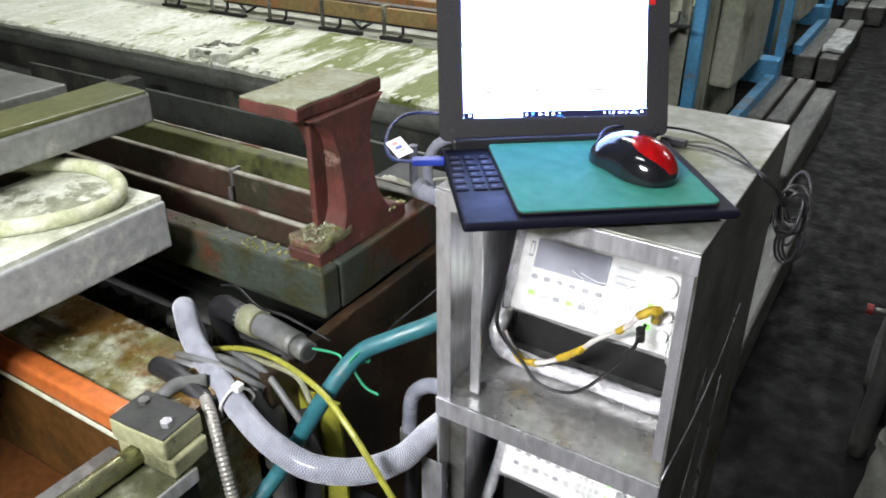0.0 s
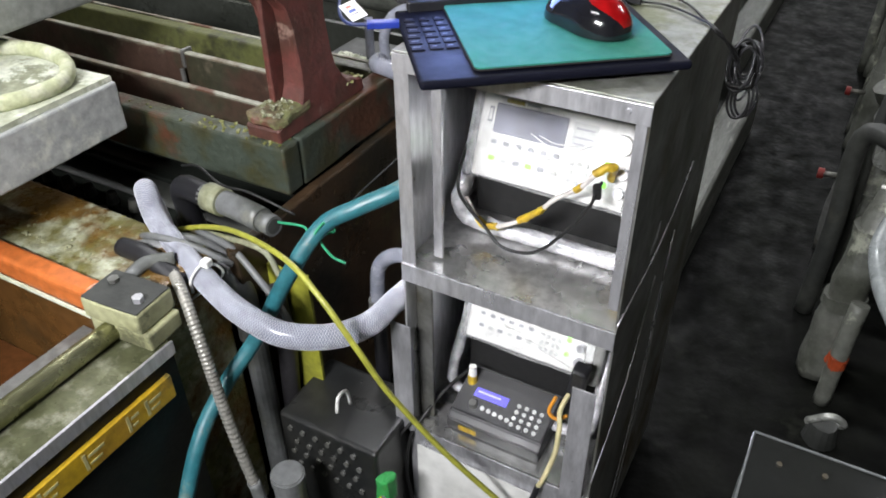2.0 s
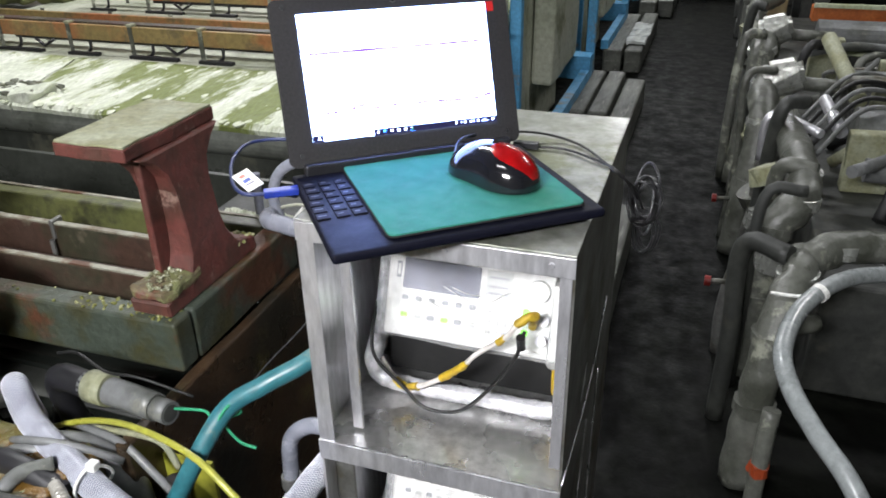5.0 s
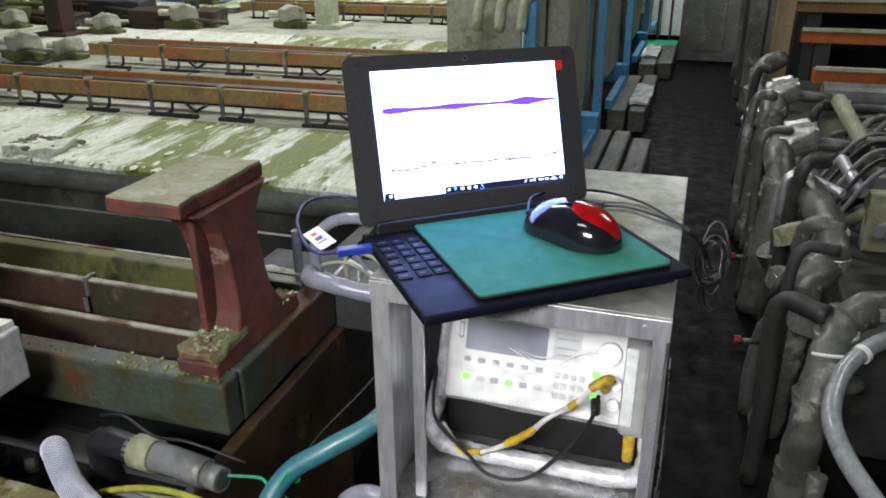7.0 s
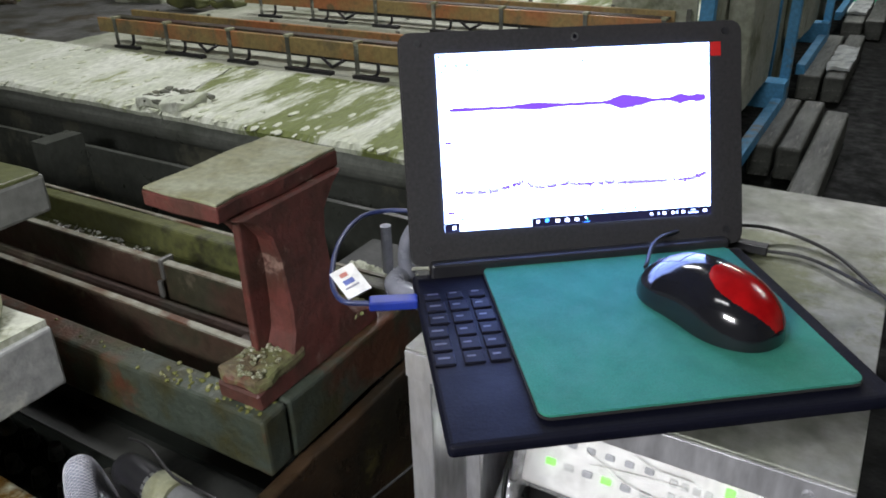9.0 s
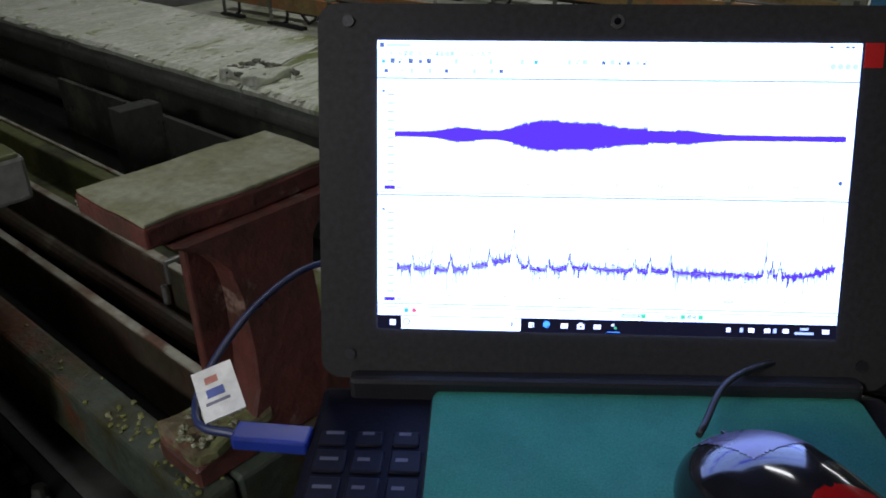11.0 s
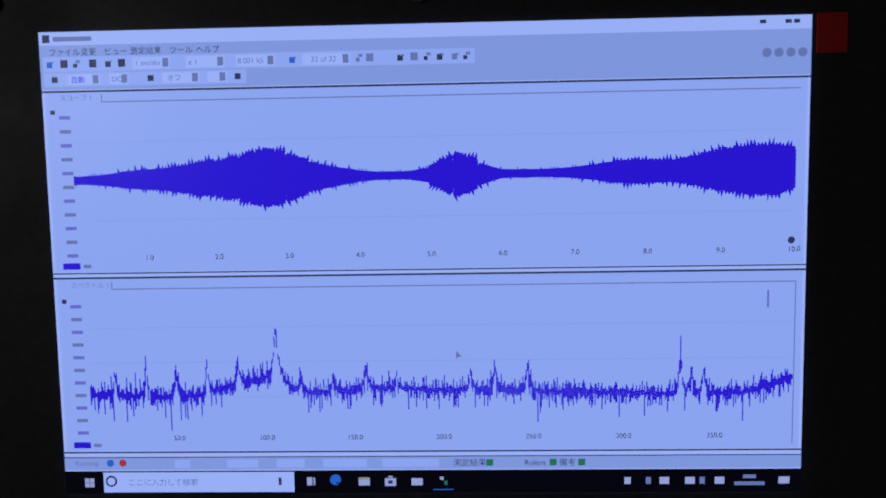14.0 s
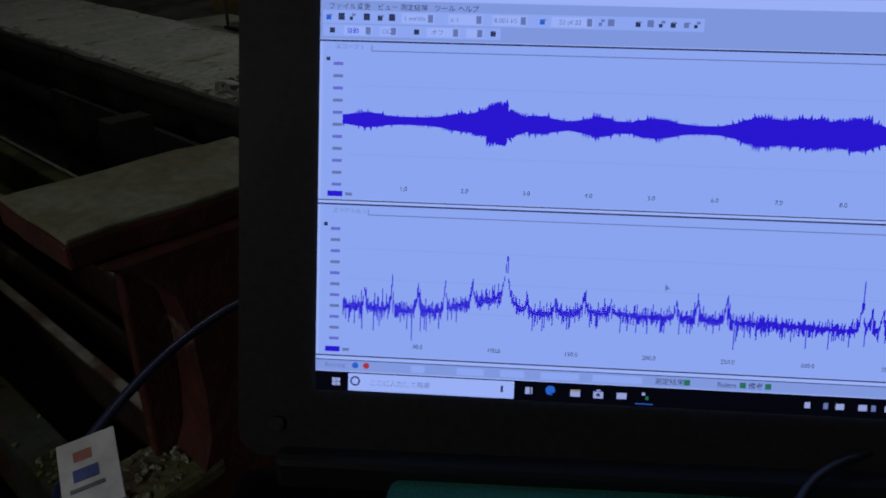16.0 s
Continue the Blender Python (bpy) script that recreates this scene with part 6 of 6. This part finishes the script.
part("mat", box(-0.5, -0.1, 8.2, 8.85, 0.003, 0.02), mat("green_mat", (0.02, 0.3, 0.14), 0.6), d, "green floor mat")
part("threshold", box(-0.5, -0.1, 7.5, 8.19, 0.003, 0.03, 0.004), STRIP, d, "pale threshold sheet")
d = thing("far_cabinet", "grey cabinet standing at the aisle's end", "cabinet")
part("body", box(-0.06, 0.9, 7.6, 8.4, 0.0, 1.8, 0.01), GREY, d)
part("door", box(-0.03, 0.36, 7.585, 7.6, 0.1, 1.7, 0.004), GREY, d)
part("knob", cyl(0.015, 0.03, pose(0.32, 7.585, 0.9, 90), 12), STEEL_DARK, d)
for k in range(7):
    b = thing("hanging_strip", "dark worn curtain strip hanging by the aisle", "curtain strip", pose(0.50 + 0.03 * (k % 3), 5.0 + k * 0.28, 0.0), "curtain strips")
    part("strip", rough_up(box(-0.05, 0.05, 0, 0.16, 0.12, 2.0), 0.03, 2.5, 5), DARK if k % 2 else WRAP, b)
    part("hem", box(-0.055, 0.055, -0.005, 0.165, 0.0, 0.12, 0.006), DARK, b)
post = thing("timber_post", "pale timber post beside the line", "post")
part("post", box(0.62, 0.74, 5.2, 5.32, 0.0, 2.2, 0.008), mat("tan_timber", (0.34, 0.26, 0.14), 0.6, 0, (0.26, 0.2, 0.11), 5, 0.5), post)
part("shoe", box(0.60, 0.76, 5.18, 5.34, 0.0, 0.08, 0.004), STEEL_DARK, post)

# ---- wrapped pipes and machines beside the aisle ----
FOIL = mat("silver_foil_wrap", (0.42, 0.43, 0.4), 0.3, 0.5, (0.3, 0.31, 0.28), 9, 0.5, (0.2, 0.2, 0.15), 5, 0.3, 1.0, 45)
REDK = mat("red_knob", (0.2, 0.018, 0.014), 0.45)


def lagged(name, label, pts, r, knobs=()):
    p_ = thing(name, label, "pipe", None, "lagged pipes")
    rr = random.Random(int(1000 * r) + len(pts))
    part("lagging", rough_up(tube(pts, r, 8, 14, wave=lambda i: 1 + 0.05 * math.sin(i * 1.3) + 0.04 * math.sin(i * 0.37)), 0.006, 25), WRAP, p_)
    for q in pts[1:-1]:
        # Low bands take the darker wrap, painting the shade near the floor.
        part("band", rough_up(cyl(r * 1.12, 0.03, Matrix.Translation(q) @ pose(0, 0, -0.015, rr.uniform(-10, 10), rr.uniform(-10, 10)), 16), 0.004, 40), FOIL if q[2] > 0.42 else WRAP, p_)
    for q in knobs:
        part("valve_stem", tube([q, (q[0] - 0.05, q[1] - 0.01, q[2] + 0.0)], 0.008, 2, 8, smooth_line=False), STEEL_DARK, p_)
        part("knob", cyl(0.014, 0.016, Matrix.Translation((q[0] - 0.05, q[1] - 0.01, q[2])) @ pose(0, 0, 0, 0, -90), 16), REDK, p_, "red knob")
    return p_


lagged("lagged_pipe", "grey lagged pipe rising beside the aisle", [(0.455, 0.83, 0.0), (0.465, 0.86, 0.2), (0.48, 0.90, 0.36), (0.52, 1.02, 0.45), (0.535, 1.12, 0.45)], 0.042, ())
lagged("lagged_pipe", "grey lagged pipe rising beside the aisle", [(0.45, 1.30, 0.0), (0.47, 1.33, 0.22), (0.49, 1.38, 0.40), (0.55, 1.42, 0.47), (0.56, 1.54, 0.50), (0.53, 2.0, 0.52)], 0.045, ((0.40, 1.32, 0.26),))
lagged("lagged_pipe", "grey lagged pipe rising beside the aisle", [(0.44, 2.05, 0.0), (0.455, 2.10, 0.25), (0.475, 2.16, 0.45), (0.48, 2.35, 0.53), (0.58, 2.45, 0.54)], 0.05, ((0.41, 2.07, 0.20),))
lagged("lagged_pipe", "grey lagged pipe rising beside the aisle", [(0.45, 2.75, 0.0), (0.47, 2.85, 0.3), (0.49, 3.0, 0.52), (0.53, 3.3, 0.56)], 0.055)
lagged("lagged_pipe", "grey lagged pipe rising beside the aisle", [(0.45, 3.7, 0.0), (0.47, 3.8, 0.3), (0.49, 4.0, 0.52), (0.6, 4.2, 0.56)], 0.05)
lagged("lagged_pipe", "torn foil wrapped cross pipe", [(0.53, 1.08, 0.45), (0.62, 1.16, 0.47), (0.78, 1.2, 0.47), (1.2, 1.22, 0.47)], 0.04)
for x, y, z in ((0.53, 2.36, 0.55), (0.53, 3.12, 0.57)):
    b = thing("foil_bulb", "silver foil wrapped valve body", "valve", pose(x, y, z - 0.06), "foil valves")
    part("wrap", rough_up(cyl(0.075, 0.13, pose(-0.05, 0, 0.06, 0, 70), 18, 0.06, 0.02), 0.014, 18), FOIL, b)
    part("spindle", tube([(0.06, 0, 0.06), (0.25, 0.02, 0.05)], 0.025, 3, 10, smooth_line=False), WRAP, b)
    part("neck", cyl(0.04, 0.06, pose(0, 0, -0.04), 14), WRAP, b)
m_ = thing("pipe_machine", "dark dirty machine bed behind the pipes", "machine")
part("bed", rough_up(box(0.62, 3.2, 1.25, 4.9, 0.0, 0.33, 0.01), 0.006, 4, 4), DARK, m_)
for y, z, r_ in ((1.75, 0.46, 0.035), (2.05, 0.47, 0.09), (2.6, 0.52, 0.03), (3.5, 0.5, 0.07)):
    part("roller", cyl(r_, 2.2, pose(0.75, y, z, 0, 90), 20), GREYPIPE, m_, "grey horizontal pipe")
for x, y in ((0.72, 1.9), (0.95, 2.9), (0.72, 3.3), (1.3, 1.6), (1.5, 2.5)):
    part("bracket", rough_up(box(x, x + 0.14, y, y + 0.06, 0.33, 0.52, 0.006), 0.003, 9), PLATETOP, m_, "pale green bracket")
for y in (1.55, 2.35, 3.0):
    part("cross_rod", tube([(0.68, y, 0.52), (0.9, y + 0.28, 0.50), (1.1, y + 0.34, 0.48)], 0.018, 5, 10), GREYPIPE, m_)
for j in range(5):
    part("lead", tube([(0.6, 1.75 + 0.1 * j, 0.48), (0.75, 1.9 + 0.1 * j, 0.60), (0.95, 1.95 + 0.12 * j, 0.55), (1.1, 2.2 + 0.1 * j, 0.42)], 0.008, 8, 8), CABLE if j % 2 else GREYPIPE, m_)
part("diagonal_pipe", tube([(0.80, 2.35, 0.50), (0.72, 2.8, 0.62)], 0.03, 2, 12, smooth_line=False), PLATETOP, m_)
b = thing("steel_bracket", "bright bent steel bracket on the pipes", "bracket")
part("bend", tube([(0.47, 1.93, 0.40), (0.47, 1.93, 0.53), (0.52, 1.92, 0.55), (0.62, 1.80, 0.54)], 0.014, 6, 10), STEEL, b)
part("rod", tube([(0.66, 2.15, 0.55), (0.69, 1.9, 0.52)], 0.02, 2, 14, smooth_line=False), STEEL, b)
h = thing("grey_hose", "thick grey hose curving over beside the aisle", "hose")
part("hose", tube([(1.0, 1.15, 0.40), (0.80, 1.12, 0.44), (0.68, 1.06, 0.46), (0.59, 0.974, 0.47), (0.514, 0.856, 0.46), (0.477, 0.723, 0.44), (0.493, 0.638, 0.41), (0.537, 0.555, 0.38), (0.60, 0.46, 0.34), (0.68, 0.38, 0.20), (0.70, 0.36, 0.0)], 0.0185, 10, 16), mat("grey_rubber_hose", (0.24, 0.26, 0.26), 0.3), h)
part("hose_band", cyl(0.021, 0.012, Matrix.Translation((0.552, 0.92, 0.466)) @ pose(0, 0, 0, 0, 70, 50), 16), WHITE_PLASTIC, h)
part("wire_tie", tube([(0.46, 0.93, 0.45), (0.50, 0.92, 0.455), (0.55, 0.92, 0.46)], 0.004, 4, 6), WHITE_PLASTIC, h, "white wire tie")
rnd = random.Random(77)
m_ = thing("hose_cluster", "dark hoses and rods hanging among the pipes", "hose")
for k in range(20):
    y = 0.9 + 0.16 * k
    x = 0.40 + rnd.uniform(-0.015, 0.09)
    top = rnd.uniform(0.25, 0.6)
    part("hose", tube([(x, y, 0.0), (x + rnd.uniform(-0.01, 0.02), y + rnd.uniform(-0.04, 0.04), top * 0.5), (x + rnd.uniform(0.0, 0.05), y + rnd.uniform(-0.05, 0.05), top), (x + 0.1, y + rnd.uniform(-0.05, 0.12), top + 0.02)], rnd.uniform(0.012, 0.026), 6, 9), (WRAP, DARK, DARK, STEEL_DARK)[k % 4], m_)
for k in range(16):
    y = 1.2 + 0.2 * k
    part("tape_band", rough_up(cyl(0.05, 0.05, pose(0.47 + rnd.uniform(-0.01, 0.02), y, rnd.uniform(0.2, 0.5), rnd.uniform(-30, 30), rnd.uniform(-30, 30)), 12), 0.012, 25), (FOIL, WRAP, PLATETOP)[k % 3], m_)
for k in range(26):
    x, y = rnd.uniform(0.6, 1.5), rnd.uniform(1.3, 3.6)
    part("rod", tube([(x, y, 0.34), (x + rnd.uniform(-0.1, 0.2), y + rnd.uniform(-0.2, 0.2), rnd.uniform(0.42, 0.6)), (x + rnd.uniform(0.1, 0.5), y + rnd.uniform(-0.2, 0.3), rnd.uniform(0.36, 0.55))], rnd.uniform(0.006, 0.022), 5, 8), (GREYPIPE, CABLE, STEEL_DARK, PLATETOP, WRAP)[k % 5], m_)
# bright bath lines farther off on that side
for k, (y, z, col) in enumerate(((3.5, 0.50, CRUST), (4.25, 0.52, ORANGE), (5.2, 0.62, ORANGE), (5.9, 0.75, OCHRE), (6.6, 0.95, RAIL), (7.4, 1.05, RAIL))):
    b = thing("bath_line", "long rusty orange rail line of the far baths", "rail", pose(0.8, y, 0.0), "far rails")
    part("rail", rough_up(box(0, 4.5, 0, 0.12, z - 0.08, z, 0.006), 0.003, 3, 3), col, b)
    part("pale_edge", box(0, 4.5, -0.02, -0.001, z + 0.0, z + 0.025, 0.003), CRUST, b)
    for j in range(4):
        part("leg", box(0.1 + 1.3 * j, 0.2 + 1.3 * j, 0.02, 0.10, 0.0, z - 0.08), DARK, b)
b = thing("gauge_box", "white and yellow gauge box on the machine", "gauge", pose(1.25, 2.75, 0.33))
part("body", box(0, 0.22, 0, 0.12, 0, 0.16, 0.008), WHITE_PLASTIC, b)
part("face", box(0.02, 0.2, -0.003, 0, 0.02, 0.14), SLIME, b)

# low parts by the pipes' feet
SEE = mat("smoky_clear_plastic", (0.06, 0.064, 0.06), 0.12, alpha=0.10, rough_var=0.04)
b = thing("clear_box", "smoky clear plastic box holding wires and brackets", "box", pose(0.358, -0.12, 0.0))
for nm, q in (("side", (0, 0.004, 0, 0.413)), ("side", (0.396, 0.40, 0, 0.413)), ("end", (0.004, 0.396, 0, 0.004)), ("end", (0.004, 0.396, 0.409, 0.413))):
    part(nm, box(*q, 0.0, 0.28, 0.001), SEE, b)
part("lid", box(0, 0.4, 0, 0.413, 0.28, 0.284, 0.001), SEE, b)
# Pale bars paint the light caught along the clear box's edges.
RIMGLINT = mat("edge_glint_grey", (0.16, 0.17, 0.17), 0.2)
for q in ((0, 0.4, -0.002, 0.002), (0, 0.4, 0.411, 0.415), (-0.002, 0.002, 0.003, 0.410), (0.398, 0.402, 0.003, 0.410)):
    part("rim", box(*q, 0.2845, 0.288, 0.001), RIMGLINT, b)
for q in ((0.002, 0.411), (0.398, 0.411), (0.002, 0.002)):
    part("edge", cyl(0.002, 0.28, pose(q[0], q[1], 0.002), 8), RIMGLINT, b)
for q in ((0.05, 0.36), (0.12, 0.37), (0.2, 0.36), (0.04, 0.2)):
    part("screw", cyl(0.005, 0.004, pose(q[0], q[1], 0.284), 10), STEEL_DARK, b)
part("plate", box(0.05, 0.35, 0.05, 0.38, 0.0, 0.12, 0.003), STEEL_DARK, b)
part("bracket", tube([(0.20, 0.20, 0.12), (0.20, 0.20, 0.24), (0.21, 0.26, 0.25), (0.21, 0.30, 0.24)], 0.006, 6, 8), STEEL, b)
part("terminal", box(0.16, 0.20, 0.16, 0.24, 0.12, 0.17, 0.003), CREAM, b)
part("red_wire", tube([(0.10, 0.34, 0.12), (0.07, 0.30, 0.20), (0.06, 0.22, 0.22), (0.10, 0.16, 0.13)], 0.003, 8, 6), REDK, b)
part("white_wire", tube([(0.14, 0.33, 0.12), (0.09, 0.28, 0.18), (0.08, 0.2, 0.19), (0.09, 0.14, 0.12)], 0.003, 8, 6), WHITE_PLASTIC, b)
b = thing("foot_valve", "orange taped valve at the pipe's foot", "valve")
part("stem", tube([(0.485, 0.74, 0.0), (0.485, 0.745, 0.14), (0.49, 0.77, 0.26)], 0.019, 6, 12), WRAP, b)
part("tape", rough_up(cyl(0.022, 0.026, pose(0.485, 0.745, 0.11), 16), 0.008, 60), mat("orange_tape", (0.3, 0.05, 0.015), 0.5), b, "orange tape")
part("ring", tube([(0.46, 0.60, 0.06), (0.50, 0.60, 0.09), (0.53, 0.62, 0.06), (0.50, 0.64, 0.03), (0.46, 0.62, 0.04)], 0.008, 6, 8), FOIL, b)
part("body", rough_up(cyl(0.035, 0.05, pose(0.495, 0.62, 0.0), 16, 0.028), 0.004, 30), DARK, b)

# ---- ceiling lights, added out of view ----
TUBE = mat("lit_tube", (0.8, 0.8, 0.8), 0.3, emit=(0.9, 1.0, 0.9), power=6.0)
for x, y, z in ((-0.9, -1.3, 3.3), (-1.9, 1.6, 3.5), (-2.6, 5.0, 3.8), (-0.3, 7.9, 3.8), (2.0, 3.4, 3.6)):
    l_ = thing("ceiling_light", "unseen fluorescent strip light added under the ceiling", "light", pose(x, y, z), "strip lights")
    part("body", box(-0.62, 0.62, -0.13, 0.13, 0.06, 0.12, 0.005), WHITE_PLASTIC, l_)
    part("tube", cyl(0.016, 1.2, pose(-0.6, -0.06, 0.035, 0, 90), 12), TUBE, l_)
    part("tube", cyl(0.016, 1.2, pose(-0.6, 0.06, 0.035, 0, 90), 12), TUBE, l_)
    part("rod", cyl(0.008, 4.6 - z - 0.12, pose(0, 0, 0.12), 8), STEEL, l_)


def motions():
    wide = 0.2268 / COLUMNS
    times = sorted(SWELLS)
    for ob, c_, side, k in TRACE:
        x, z0 = uv(0.0090 + (c_ + 0.5) * wide, 0.0467)
        at = (c_ + 0.5) * 10 / COLUMNS
        rows = [(0, pose(x, -0.0016 - 0.00004 * k, z0, 88))]
        for t_ in times:
            e_ = swell(t_, at)
            slope = (swell(t_, at + 0.12) - swell(t_, at - 0.12)) / (0.24 * 0.02268)
            part_ = (1, 0.76, 0.53, 0.31, 0.1)[k] - (0.0003 / max(e_, 0.002) if k == 1 else 0)
            z_ = z0 + side * (e_ - PIECE / 2) * part_
            lean = math.degrees(math.atan(slope * part_)) * side
            edge_on = 88 if t_ <= 4.6 else 0
            turn = pose(0, 0, 0, edge_on, -max(-50, min(50, lean)), 0)
            rows.append((t_, Matrix.Translation((x, -0.0016 - 0.00004 * k, z_)) @ turn @ pose(0, 0, 0, 0, 0 if side > 0 else 180, 0)))
        rows[0] = (0, rows[1][1])
        walk(ob, rows)


motions()
